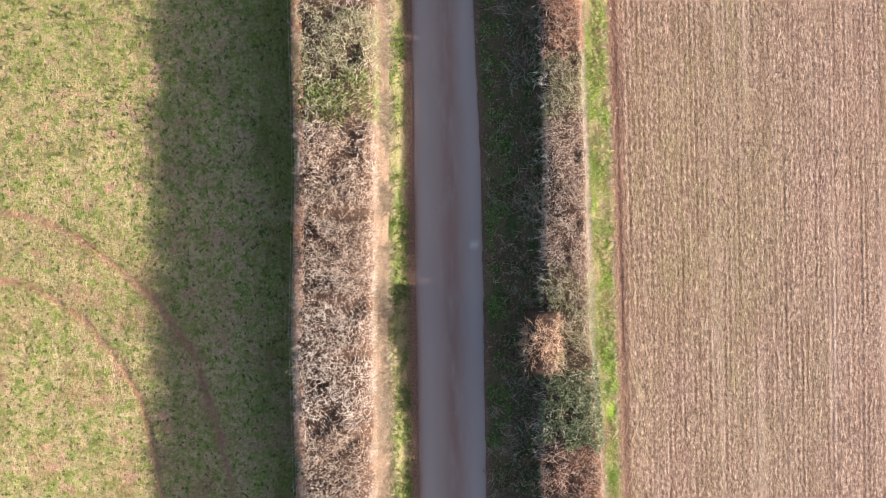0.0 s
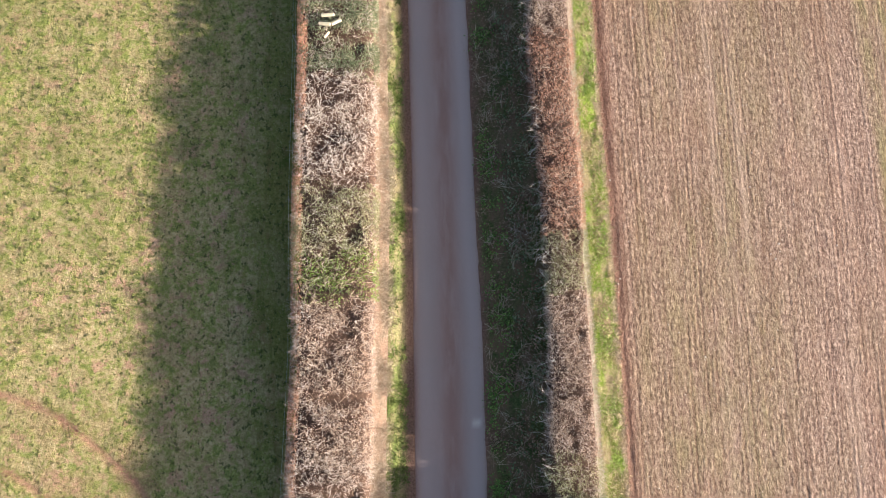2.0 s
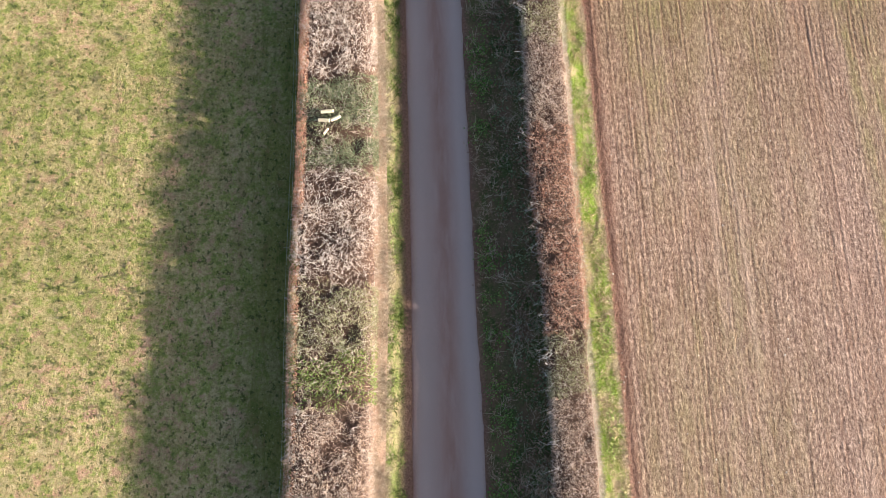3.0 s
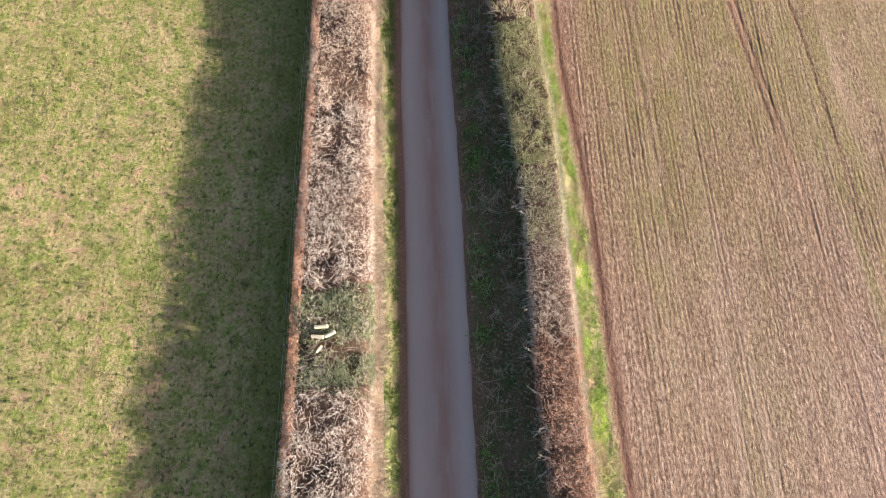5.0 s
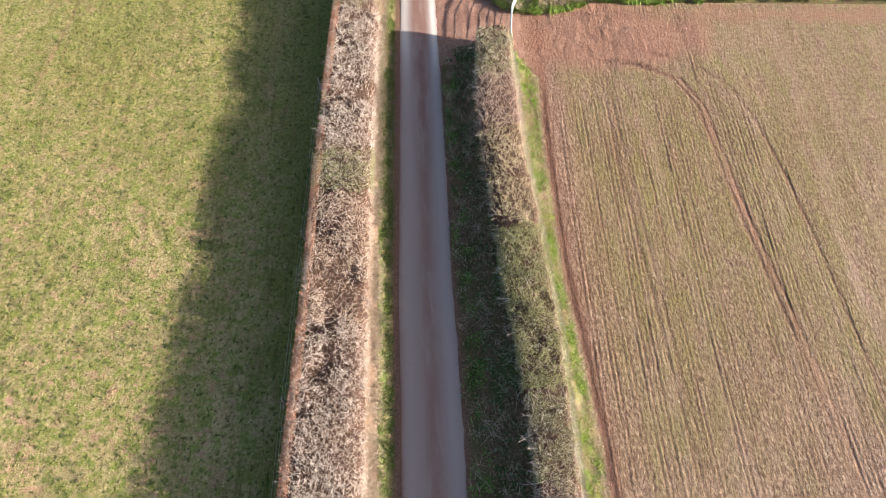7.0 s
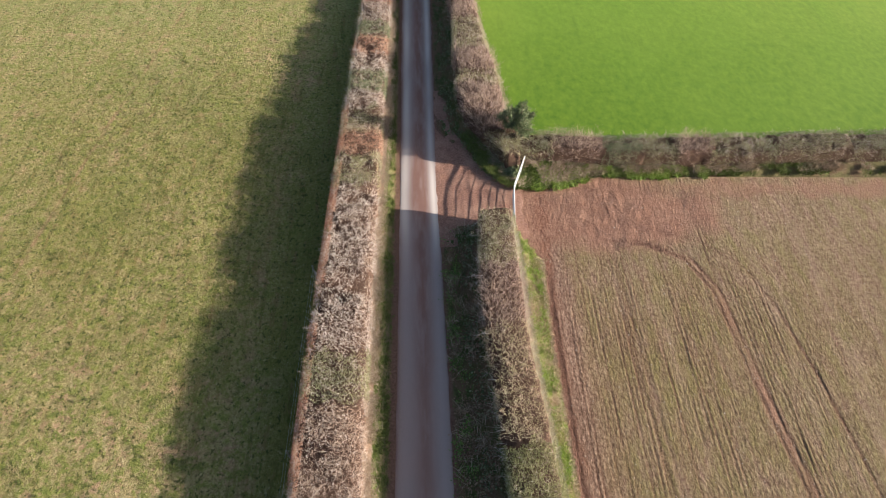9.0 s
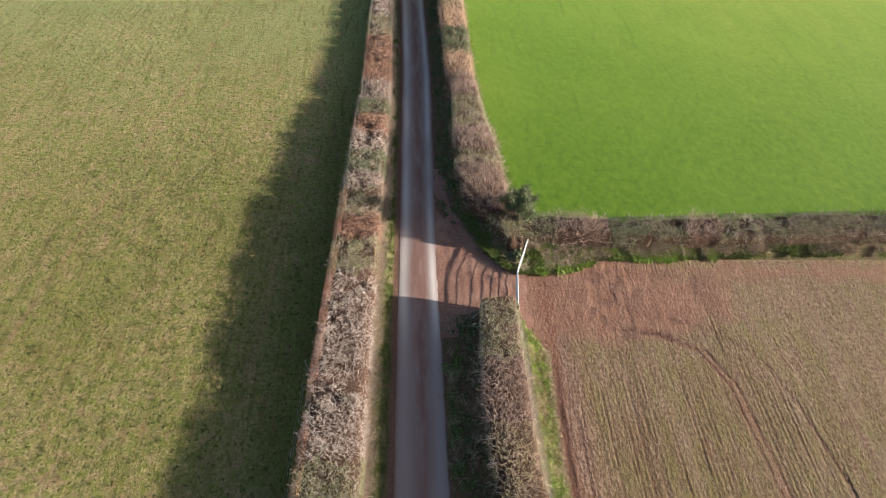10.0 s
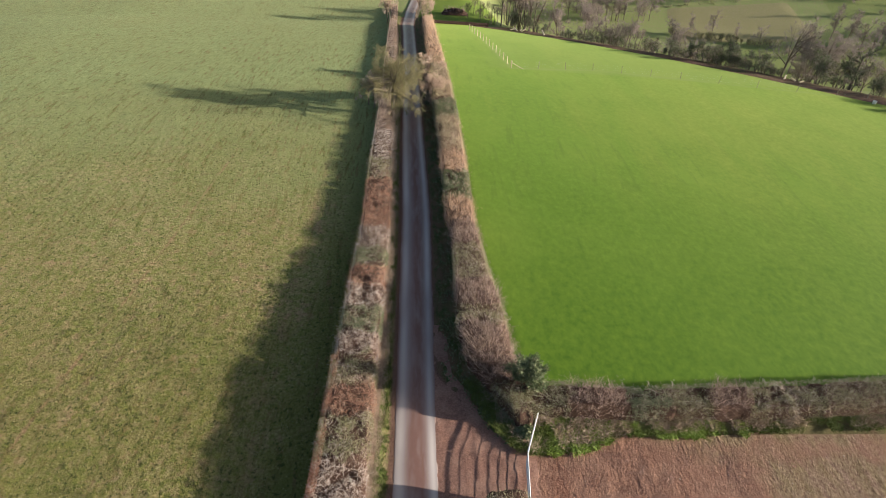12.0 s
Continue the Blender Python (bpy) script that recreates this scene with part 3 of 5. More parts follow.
def build_arable():
    def calm(x, y):
        edge = np.interp(y, [26, 29.5, 34, 38.3, 42.8, 45.5, 47.5], [22.9, 22.6, 22.3, 21.8, 21.0, 20.0, 17.8])
        return smooth(0.0, 0.9, x - edge + 0.4 * fbm(x, y, 2, 2, 5)) * smooth(26, 32, y)

    def height(x, y, u):
        wave, cut, band = drill_rows(x, y)
        mud = mud_at(x, y)
        between = np.exp(-((near_line(x - 0.22, y, TRAMS)) / 0.3) ** 4)
        z = (0.0075 + 0.0035 * smooth(14, 34, y)) * wave * cut * (1 - 0.92 * calm(x, y)) * (1 - mud) * (1 - 0.8 * between) + 0.012 * band * (1 - mud) + 0.020 * fbm(x, y, 0.34, 3, 7)
        z = z + mud * (0.02 * fbm(x, y, 0.7, 4, 8) + 0.05 * np.exp(-((x - 12) / 2.6) ** 2) * (0.5 - np.abs(fbm(x, y, 0.8, 3, 47)) * 2))
        z = z - (0.014 + 0.012 * smooth(16, 34, y)) * wheelings(x, y)
        ditch = near_line(x, y, [(R_GREEN(v) + 0.28, v) for v in np.arange(-24, 47, 3)])
        return z - 0.035 * np.exp(-(ditch / 0.22) ** 2)

    def mud(x, y, u):
        d = near_line(x, y, M_TRACK_1)
        return np.clip(np.maximum.reduce([mud_at(x, y), 0.12 * smooth(24, 46, y) * (0.8 + 0.9 * fbm(x, y, 3, 3, 28)), (0.15 + 0.75 * smooth(15, 36, y)) * np.exp(-(d / 0.34) ** 2) * np.clip(0.8 + 0.8 * fbm(x, y, 1.6, 3, 94), 0, 1.2)]), 0, 1)

    def green(x, y, u):
        e = near_line(x, y, M_TRACK_2)
        g = 0.28 + 0.6 * fbm(x, y * 0.3, 3.0, 3, 9) + 0.85 * smooth(16, 40, y) + 0.6 * np.exp(-((e - 0.6) / 0.45) ** 2)
        return np.clip(g * smooth(8.2, 9.8, x) * (1 - 0.25 * calm(x, y)), 0, 1)

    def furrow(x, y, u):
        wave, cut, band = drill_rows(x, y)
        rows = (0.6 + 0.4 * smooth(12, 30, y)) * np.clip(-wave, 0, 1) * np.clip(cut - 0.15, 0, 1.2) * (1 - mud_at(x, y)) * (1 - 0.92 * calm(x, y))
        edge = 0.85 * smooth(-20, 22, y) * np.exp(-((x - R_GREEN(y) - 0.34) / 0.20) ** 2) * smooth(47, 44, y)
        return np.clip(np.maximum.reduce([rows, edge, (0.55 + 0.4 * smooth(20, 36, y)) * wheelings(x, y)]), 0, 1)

    # darker band of soil, fading out to the south and north
    def dark_band(x, y, u):
        return np.clip(smooth(12, 28, y) * smooth(52, 40, y) * (0.8 + 0.6 * fbm(x, y, 4, 3, 79)) * (1 - mud_at(x, y)), 0, 1)

    def wet(x, y, u):
        return np.clip(0.6 * mud_at(x, y) * smooth(44, 48, y) + 0.05 * smooth(20, 46, y) * smooth(44, 22, x) + 0.8 * smooth(-25, 25, y) * np.exp(-((x - R_GREEN(y) - 0.36) / 0.36) ** 2), 0, 1)

    cols = np.concatenate([np.linspace(0, 0.30, 360), np.linspace(0.304, 1, 130)])
    sheet("arable_field", ARABLE, steps((-18, 53, 0.25)), lambda y: R_GREEN(y) - 0.05 - 1.6 * smooth(43.5, 47.5, y), flat(75), cols, height, "drilled reddish-brown plough land with thin green shoots", {"mud": mud, "green": green, "furrow": furrow, "wet": wet, "dark_band": dark_band})


def build_crop():
    def wear(x, y, u):
        d = near_line(x, y, [(10, 146), (13.8, 116.3), (26, 116.3), (38, 112.9), (48, 110), (58, 107.3), (61.5, 106)])
        beyond = smooth(-0.3, 0.6, (x - 13.8) * 0.15 + (y - 116) * 0.99) * smooth(9, 14, x)
        return np.clip(0.35 * beyond + 0.5 * np.exp(-(d / 0.35) ** 2), 0, 0.8)

    def height(x, y, u):
        return 0.10 + 0.012 * fbm(x, y, 0.8, 3, 12) - 0.08 * smooth(0.012, 0, u)

    cols = np.concatenate([np.linspace(0, 0.28, 150), np.linspace(0.283, 1, 120)])
    sheet("cereal_field", CROP, steps((54.9, 85, 0.22), (85, 130, 0.6), (130, 155, 1.0)), lambda y: np.where(y < 57, 6.6, FH_R(y) - 0.3), lambda y: np.minimum(120, 14.3 + (149.5 - y) * 1.0486), cols, height, "bright green field of young winter cereal", {"wear": wear, "lush": lambda x, y, u: np.clip(0.85 * smooth(92, 54, y) + 0.35 * fbm(x, y, 6, 3, 71), 0, 1), "thin": lambda x, y, u: np.clip(0.5 * smooth(14, 62, x + 0.35 * (y - 60)) * smooth(52, 74, y) + 0.45 * fbm(x, y * 0.5, 8, 3, 95) + 0.2 * fbm(x, y * 0.12, 1.5, 2, 96), 0, 0.9)})


def build_road():
    def height(x, y, u):
        return 0.03 + 0.05 * (1 - (2 * u - 1) ** 2)  - 0.04 * smooth(0.03, 0, u) - 0.04 * smooth(0.97, 1, u)

    def mud(x, y, u):
        wob = 0.03 * fbm(x, y * 0.3, 2.0, 3, 14)
        near = smooth(34, 50, y)
        mid = np.exp(-((u - 0.54 + wob) / (0.17 + 0.05 * near)) ** 2) * (0.78 + 0.22 * near) * (1 - 0.55 * smooth(80, 115, y))
        rim = np.exp(-(u / 0.07) ** 2) * 1.0 + np.exp(-((1 - u) / 0.035) ** 2) * (0.5 + 0.5 * near * smooth(60, 54, y))
        drag = 0.55 * np.exp(-((u - 0.5) / 0.28) ** 2) * np.exp(-((y - 51.5) / 2.2) ** 2)
        far = smooth(52, 58, y) * (0.85 * np.exp(-((u - 1.0) / 0.10) ** 2) + 0.6 * np.exp(-(u / 0.10) ** 2))
        return np.clip(mid + rim + drag + far, 0, 1)

    def pale(x, y, u):
        # worn wheel tracks, paler northward with sky reflection put into the colour
        worn_gleam = (0.10 + 0.50 * smooth(42, 54, y)) * (np.exp(-((u - 0.18) / 0.10) ** 2) + np.exp(-((u - 0.84) / 0.08) ** 2)) * (0.8 + 0.6 * fbm(x, y * 0.25, 1.0, 3, 75))
        patch = sum(0.5 * np.exp(-((x - px) / 0.22) ** 4 - ((y - py) / 0.07) ** 4) for px, py in ((1.62, 0.3), (1.55, -1.6), (1.7, 2.7)))
        # pale silt edges, brightened further for the sun patch at the gateway
        sunlit_silt = 0.6 * np.exp(-((u - 0.9) / 0.07) ** 2) * np.exp(-((y - 50.5) / 3.5) ** 4) + 0.5 * np.exp(-((u - 0.1) / 0.1) ** 2) * np.exp(-((y - 51.5) / 3.5) ** 4)
        return np.clip(worn_gleam + patch + sunlit_silt, 0, 1)

    sheet("lane", ROAD, steps((-40, 75, 0.3), (75, 220, 1.0)), ROAD_L, ROAD_R, 41, height, "narrow grey asphalt lane with a muddy centre strip", {"mud": mud, "pale": pale})


def foot_rise(x, y):
    """The bank under the field hedge."""
    return 0.55 * smooth(52.3, 53.9, y - 0.6 * smooth(8.5, 13, x))


def build_verges():
    zero = {"wear": lambda x, y, u: np.clip(1.3 * np.exp(-((1 - u) / 0.34) ** 2), 0, 0.97)}
    ys = steps((-30, 75, 0.3), (75, 160, 1.0))
    sheet("verge_west", VERGE_SUNNY, ys, lambda y: L_BANK(y) - 0.25, lambda y: ROAD_L(y) + 0.06, 14, lambda x, y, u: 0.03 + 0.34 * smooth(0.72, 0.10, u) + 0.03 * fbm(x, y, 0.4, 3, 15), "narrow grass verge with a muddy road edge", zero)
    sheet("bank_west", STRAW_BANK, ys, lambda y: LH_L(y) + 0.3, lambda y: L_BANK(y) - 0.12, 24, lambda x, y, u: 0.36 + 0.15 * smooth(55, 66, y) + 0.40 * (np.sin(np.pi * np.clip(1.06 - u, 0, 1)) ** 0.8) + 0.05 * fbm(x, y, 0.5, 3, 16), "earth hedge bank of dry pale grass", {"wear": lambda x, y, u: 0 * x})
    rise = lambda x, y, u: 0.02 + 0.5 * smooth(0.25, 1.0, u) + 0.06 * fbm(x, y, 0.6, 3, 17)
    shade = {"wear": lambda x, y, u: np.exp(-(u / 0.07) ** 2) * 0.9 + 0.3 * (fbm(x, y, 1.1, 3, 18) > 0.15)}
    sheet("verge_east", VERGE_SHADE, steps((-30, 48.6, 0.3)), lambda y: ROAD_R(y) - 0.06, lambda y: RH_L(y) + 0.9, 22, rise, "shaded verge bank of nettles, leaf litter and grass, darkened in colour", shade)
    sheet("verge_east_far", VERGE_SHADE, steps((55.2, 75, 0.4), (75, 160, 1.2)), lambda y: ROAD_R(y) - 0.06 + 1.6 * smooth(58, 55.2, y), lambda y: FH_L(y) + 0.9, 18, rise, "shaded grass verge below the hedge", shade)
    sheet("headland_strip", HEADLAND, steps((-24, 48.2, 0.2)), lambda y: RH_R(y) - 0.4, lambda y: R_GREEN(y) + 0.12 - 1.3 * smooth(45.5, 48.2, y), 22, lambda x, y, u: 0.16 - 0.10 * u ** 2 + 0.05 * fbm(x, y, 0.4, 3, 19), "lush grass strip between the hedge and plough land", {"wear": lambda x, y, u: 0.5 * smooth(0.05, 0.3, fbm(x, y * 0.6, 1.0, 3, 21)) + 0.6 * smooth(0.93, 1, u)})
    sheet("hedge_foot_north", FOOT_GRASS, steps((51.5, 54.4, 0.12)), lambda y: 6.4 + 0 * y + 1.0 * smooth(52.5, 51.5, y), flat(75), 300, lambda x, y, u: 0.06 + foot_rise(x, y) + 0.06 * fbm(x, y, 0.5, 3, 22) - 0.25 * smooth(0.25, -0.2, y - 51.95 - 1.1 * smooth(8.5, 13, x) - 0.3 * fbm(x, y, 1.1, 3, 23) - 0.03 * np.clip(x - 12, 0, 30)), "rough green grass along the foot of the hedge", {"wear": lambda x, y, u: 0.3 * smooth(0.1, 0.35, fbm(x, y, 0.8, 3, 24)) + 0.45 * smooth(11, 17, x)})
    sheet("gateway", MUD, steps((47.0, 62.0, 0.12)), lambda y: ROAD_R(y) - 0.1, lambda y: np.interp(y, [54.0, 57.0, 60, 62], [7.4, 4.2, 2.4, 1.7]), 50, lambda x, y, u: 0.035 + 0.03 * fbm(x, y, 0.5, 3, 25) + 0.006 * np.cos(x * 9 + 2 * fbm(x, y, 2, 2, 26)) * smooth(47, 49, y) - 0.09 * smooth(0.84, 1, u) * smooth(53.2, 52, y), "bare red mud gateway rutted by tyres")
    sheet("gateway_bank", FOOT_GRASS, steps((51.7, 56.4, 0.12)), lambda y: np.interp(y, [51.4, 52.2, 54.1, 56.6, 57.6], [6.3, 5.4, 3.9, 2.9, 2.6]), lambda y: np.interp(y, [51.4, 53.4, 56.6], [6.9, 7.2, 6.4]), 40, lambda x, y, u: 0.03 + 0.40 * smooth(0.0, 0.6, u) * smooth(51.7, 53.4, y) + 0.07 * fbm(x, y, 0.5, 3, 27) - 0.3 * smooth(0.86, 1, u) - 0.16 * smooth(52.4, 51.7, y) - 0.3 * smooth(56, 56.4, y), "green grassy bank at the gateway corner", {"wear": lambda x, y, u: 0 * x})


def build_far_fields():
    """Fields on the valley floor and the far side."""
    lift = lambda x, y: -0.35 + 0.25 * smooth(150, 170, np.hypot(x, y)) + 0.10 * np.clip(np.hypot(x, y) - 300, 0, 700)
    none = {"wear": lambda x, y, u: 0 * x}
    for name, mat, y0, y1, a, b, label in (("stubble_field", FAR_TAN, 254, 296, 96, 158, "pale tan stubble field across the valley"),
                                           ("far_pasture", FAR_GREEN, 276, 330, 168, 290, "green pasture on the far valley side"),
                                           ("lane_meadow", CROP_FAR, 156.5, 215, 2.6, 16, "green meadow beside the far lane"),
                                           ("valley_meadow", FAR_GREEN, 205, 250, 70, 260, "sunlit meadow on the valley floor")):
        sheet(name, mat, np.linspace(y0, y1, 24), (lambda y: a + 0.25 * (y - y0)) if a > 20 else (lambda y: ROAD_R(y) + 0.7), lambda y: b + 0.15 * (y - y0), 24, lambda x, y, u: lift(x, y) - 0.15 + 0.4 * smooth(0, 0.1, u) * smooth(1, 0.9, u) * smooth(y0, y0 + 3, y) * smooth(y1, y1 - 3, y) if a > 20 else 0.06 - 0.3 * smooth(0.9, 1, u), label, none)


def build_brow_edge():
    """A rough brown strip where the cereal stops at the top of the slope."""
    edge = lambda y: 14.3 + (149.5 - y) * 1.0486
    sheet("brow_edge", VERGE_SHADE, np.linspace(80, 153, 90), lambda y: edge(y) - 0.4, lambda y: edge(y) + 14, 24, lambda x, y, u: 0.06 - 0.1 * smooth(0.1, 0, u) + 0.15 * fbm(x, y, 1.3, 3, 72) * smooth(0, 0.2, u), "rough brown edge of dead grass and leaf litter above the slope", {"wear": lambda x, y, u: np.clip(0.55 + 0.9 * fbm(x, y, 2.0, 3, 73), 0, 0.9)})


build_ground()
build_far_fields()
build_brow_edge()
build_pasture()
build_arable()
build_crop()
build_road()
build_verges()


# ---- twigs and leaves ----
def unit(v):
    return v / np.maximum(np.linalg.norm(v, axis=1, keepdims=True), 1e-9)


def rods(start, way, length, radius, bend, segments=2, sides=3, tip=0.3):
    """Curved tapering rods: verts, faces and the middle line."""
    n = len(start)
    s = np.linspace(0, 1, segments + 1)
    side = rng.normal(size=(n, 3))
    side = unit(side - way * np.sum(side * way, 1, keepdims=True))
    mid = start[:, None] + (way * length[:, None])[:, None] * s[None, :, None] + (side * (bend * length)[:, None])[:, None] * (s * s)[None, :, None]
    u = unit(np.cross(way, side))
    r = radius[:, None] * (1 - (1 - tip) * s[None, :])
    a = 2 * np.pi * np.arange(sides) / sides
    ring = side[:, None, None] * np.cos(a)[None, None, :, None] + u[:, None, None] * np.sin(a)[None, None, :, None]
    v = (mid[:, :, None] + ring * r[:, :, None, None]).reshape(-1, 3)
    per = (segments + 1) * sides
    k, j = np.meshgrid(np.arange(segments), np.arange(sides), indexing="ij")
    q = np.stack([k * sides + j, k * sides + (j + 1) % sides, (k + 1) * sides + (j + 1) % sides, (k + 1) * sides + j], -1).reshape(-1, 4)
    f = (np.arange(n)[:, None, None] * per + q[None]).reshape(-1, 4)
    return v, f, mid


def join(*pieces):
    vs, fs, k = [], [], 0
    for v, f in pieces:
        vs.append(v)
        fs.append(f + k)
        k += len(v)
    return np.concatenate(vs), np.concatenate(fs)


def leaves(centre, size, lift=0.5, narrow=0.6):
    """Small leaves, each two triangles folded along the midrib."""
    n = len(centre)
    a = unit(rng.normal(size=(n, 3)) * [1, 1, 0.6])
    up = unit(rng.normal(size=(n, 3)) + [0, 0, lift * 2])
    b = unit(np.cross(up, a))
    up = np.cross(a, b)
    L, W = size[:, None] * 0.55, size[:, None] * 0.6 * narrow
    v = np.stack([centre - a * L, centre + a * L, centre + b * W + up * W * 0.5, centre - b * W + up * W * 0.5], 1).reshape(-1, 3)
    q = np.array([[0, 1, 2], [0, 3, 1]])
    return v, (np.arange(n)[:, None, None] * 4 + q[None]).reshape(-1, 3)


def blades(root, height, lean, width=0.012):
    """Grass blades: a broad foot and a bent tip, three triangles each."""
    n = len(root)
    a = rng.uniform(0, 2 * np.pi, n)
    out = np.stack([np.cos(a), np.sin(a), np.zeros(n)], 1)
    side = np.stack([-np.sin(a), np.cos(a), np.zeros(n)], 1) * (width * rng.uniform(0.7, 1.4, n))[:, None]
    h = height[:, None]
    m = root + out * h * lean * 0.35 + [0, 0, 0.6] * h
    t = root + out * h * lean + [0, 0, 0.95] * h
    v = np.stack([root - side, root + side, m - side * 0.8, m + side * 0.8, t], 1).reshape(-1, 3)
    q = np.array([[0, 1, 3], [0, 3, 2], [2, 3, 4]])
    return v, (np.arange(n)[:, None, None] * 5 + q[None]).reshape(-1, 3)


# ---- hedges, shrub by shrub ----
KIND = {
    # twig tone, second tone, twigs a square metre, twig length, twig radius, gaps, leaf tone, leaves a square metre, leaf size, words
    "bare": ("pale", "grey", 112, 0.42, 0.0076, 0.38, "dead", 420, 0.036, "flail-cut bare hawthorn shrub with pale grey twigs"),
    "brown": ("tan", "pale", 150, 0.34, 0.0062, 0.30, "dead", 650, 0.036, "clipped bare brown hedge shrub with dense twigs"),
    "pink": ("grey", "pale", 140, 0.36, 0.0064, 0.33, "dead", 560, 0.036, "clipped leafless hedge shrub with pinkish grey twigs"),
    "rusty": ("rust", "tan", 110, 0.36, 0.0066, 0.24, "russet", 420, 0.042, "clipped hedge shrub with rusty brown dead leaves"),
    "green": ("tan", "grey", 55, 0.42, 0.0080, 0.20, "green", 620, 0.058, "clipped hedge shrub with bramble in green leaf"),
    "mixed": ("grey", "olive", 68, 0.38, 0.0074, 0.22, "sage", 1000, 0.042, "clipped hedge shrub of grey twigs and dull green leaves"),
    "ivy": ("grey", "olive", 48, 0.40, 0.0080, 0.12, "ivy", 1000, 0.066, "ivy-clad hedge shrub with dark green leaves"),
    "sage": ("grey", "olive", 60, 0.40, 0.0072, 0.16, "ash", 1500, 0.052, "ivy-clad hedge shrub with dull grey-green leaves"),
    "trim": ("grey", "olive", 125, 0.26, 0.0060, 0.06, "sage", 1300, 0.034, "tightly trimmed hedge shrub with fine grey-green twigs"),
    "fine": ("grey", "tan", 150, 0.26, 0.0056, 0.06, "dead", 900, 0.034, "tightly trimmed hedge shrub with fine pinkish grey twigs"),
    "beech": ("tan", "grey", 100, 0.28, 0.0058, 0.10, "russet", 820, 0.042, "trimmed beech shrub keeping its russet dead leaves"),
    "olive": ("olive", "grey", 74, 0.34, 0.0066, 0.10, "bramble", 1350, 0.044, "trimmed hedge shrub with yellowish olive ivy leaves"),
    "feather": ("purple", "tan", 81, 0.75, 0.0067, 0.12, "dead", 40, 0.04, "untrimmed feathery shrub with purple-grey upright twigs"),
    "straw": ("olive", "tan", 81, 0.62, 0.0067, 0.10, "dead", 120, 0.045, "feathery olive and straw-coloured hedge shrub"),
    "orange": ("orange", "tan", 81, 0.70, 0.0073, 0.08, "dead", 110, 0.05, "upright shrub with glowing orange-tan winter twigs"),
}


def hedge_shrub(kind, y0, y1, left, right, height, along="y", density=1.0, rise=0.0, name="hedge_shrub", group="hedge shrubs", end=0):
    """One shrub of a hedge: dark heart, a tangle of twigs over it, and leaves. along: the axis of the hedge; left and right are its faces."""
    tone, tone2, per, length, radius, gaps, leaf, leafs, leaf_size, words = KIND[kind]
    ym = (y0 + y1) / 2
    xm = float((left(np.array(ym)) + right(np.array(ym))) / 2)
    cx, cy = (xm, ym) if along == "y" else (ym, xm)
    ground = float(terrain(cx, cy))
    root = thing(name, (cx, cy, ground), words, "hedge", group)

    def place(s, v, w):
        """s along the hedge, v from -1 (left face) to 1, w height: local coordinates."""
        l, r = left(s), right(s)
        a = (l + r) / 2 + v * (r - l) / 2
        x, y = (a, s) if along == "y" else (s, a)
        return np.stack([x - cx, y - cy, w + terrain(x, y) - ground], -1)

    seed = sum(map(ord, group)) % 1000

    def top(s, v):
        return height + rise + 0.10 * fbm(s, v * 1.7, 1.4, 3, seed % 50) + 0.05 * fbm(s * 0 + s, v, 0.4, 2, 60 + seed % 30)

    # heart: a rounded solid hump along the hedge, dark for the shade inside
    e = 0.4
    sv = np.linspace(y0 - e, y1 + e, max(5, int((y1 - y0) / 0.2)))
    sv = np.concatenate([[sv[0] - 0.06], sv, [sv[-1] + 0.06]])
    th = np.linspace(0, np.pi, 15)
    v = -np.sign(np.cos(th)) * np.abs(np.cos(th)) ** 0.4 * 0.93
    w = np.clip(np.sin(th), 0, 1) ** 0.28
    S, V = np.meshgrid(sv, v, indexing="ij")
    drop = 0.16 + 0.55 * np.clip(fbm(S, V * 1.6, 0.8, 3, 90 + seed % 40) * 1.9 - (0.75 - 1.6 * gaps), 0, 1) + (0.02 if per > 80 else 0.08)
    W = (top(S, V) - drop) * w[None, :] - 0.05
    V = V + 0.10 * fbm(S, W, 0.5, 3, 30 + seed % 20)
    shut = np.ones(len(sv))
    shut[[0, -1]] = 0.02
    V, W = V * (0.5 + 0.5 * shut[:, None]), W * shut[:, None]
    link_mesh("heart", place(S, V, W).reshape(-1, 3), grid_faces(*S.shape), CORE, root, "solid dark core standing for the shade among inner branches", True)

    def inside(s, v):
        """Neighbouring shrubs grow into one another along an uneven line."""
        lo = y0 + 0.7 * fbm(v * 1.5 + 3.1 * round(y0), v * 0 + round(y0), 0.7, 3, 44)
        hi = y1 + 0.7 * fbm(v * 1.5 + 3.1 * round(y1), v * 0 + round(y1), 0.7, 3, 44)
        return (s > lo) & (s < hi)

    span = float(np.mean(right(sv) - left(sv)))
    area = (y1 - y0) * span
    n_top = int(area * per * density)
    n_side = int((y1 - y0) * height * per * density * 0.55)

    def twig_set(count_top, count_side, tone, label):
        grown = 1 + 1.0 / (y1 - y0)
        count_top, count_side = int(count_top * grown), int(count_side * grown)
        s = rng.uniform(y0 - 0.5, y1 + 0.5, count_top + count_side)
        v = np.concatenate([rng.uniform(-1, 1, count_top), rng.choice([-1.0, 1.0], count_side) * rng.uniform(0.86, 1.0, count_side)])
        hgt = np.concatenate([np.full(count_top, 1.0), rng.uniform(0.15, 0.95, count_side)])
        cap = 1 - (0.12 if kind in ("trim", "fine", "ivy", "olive", "beech", "mixed") else 0.25) * np.abs(v) ** 6
        wv = top(s, v) * cap * hgt - rng.uniform(0.05, 0.42, len(s)) * (hgt > 0.99)
        hole = fbm(s, v * 1.6, 0.8, 3, 90 + seed % 40) * 1.9 - (0.75 - 1.6 * gaps)
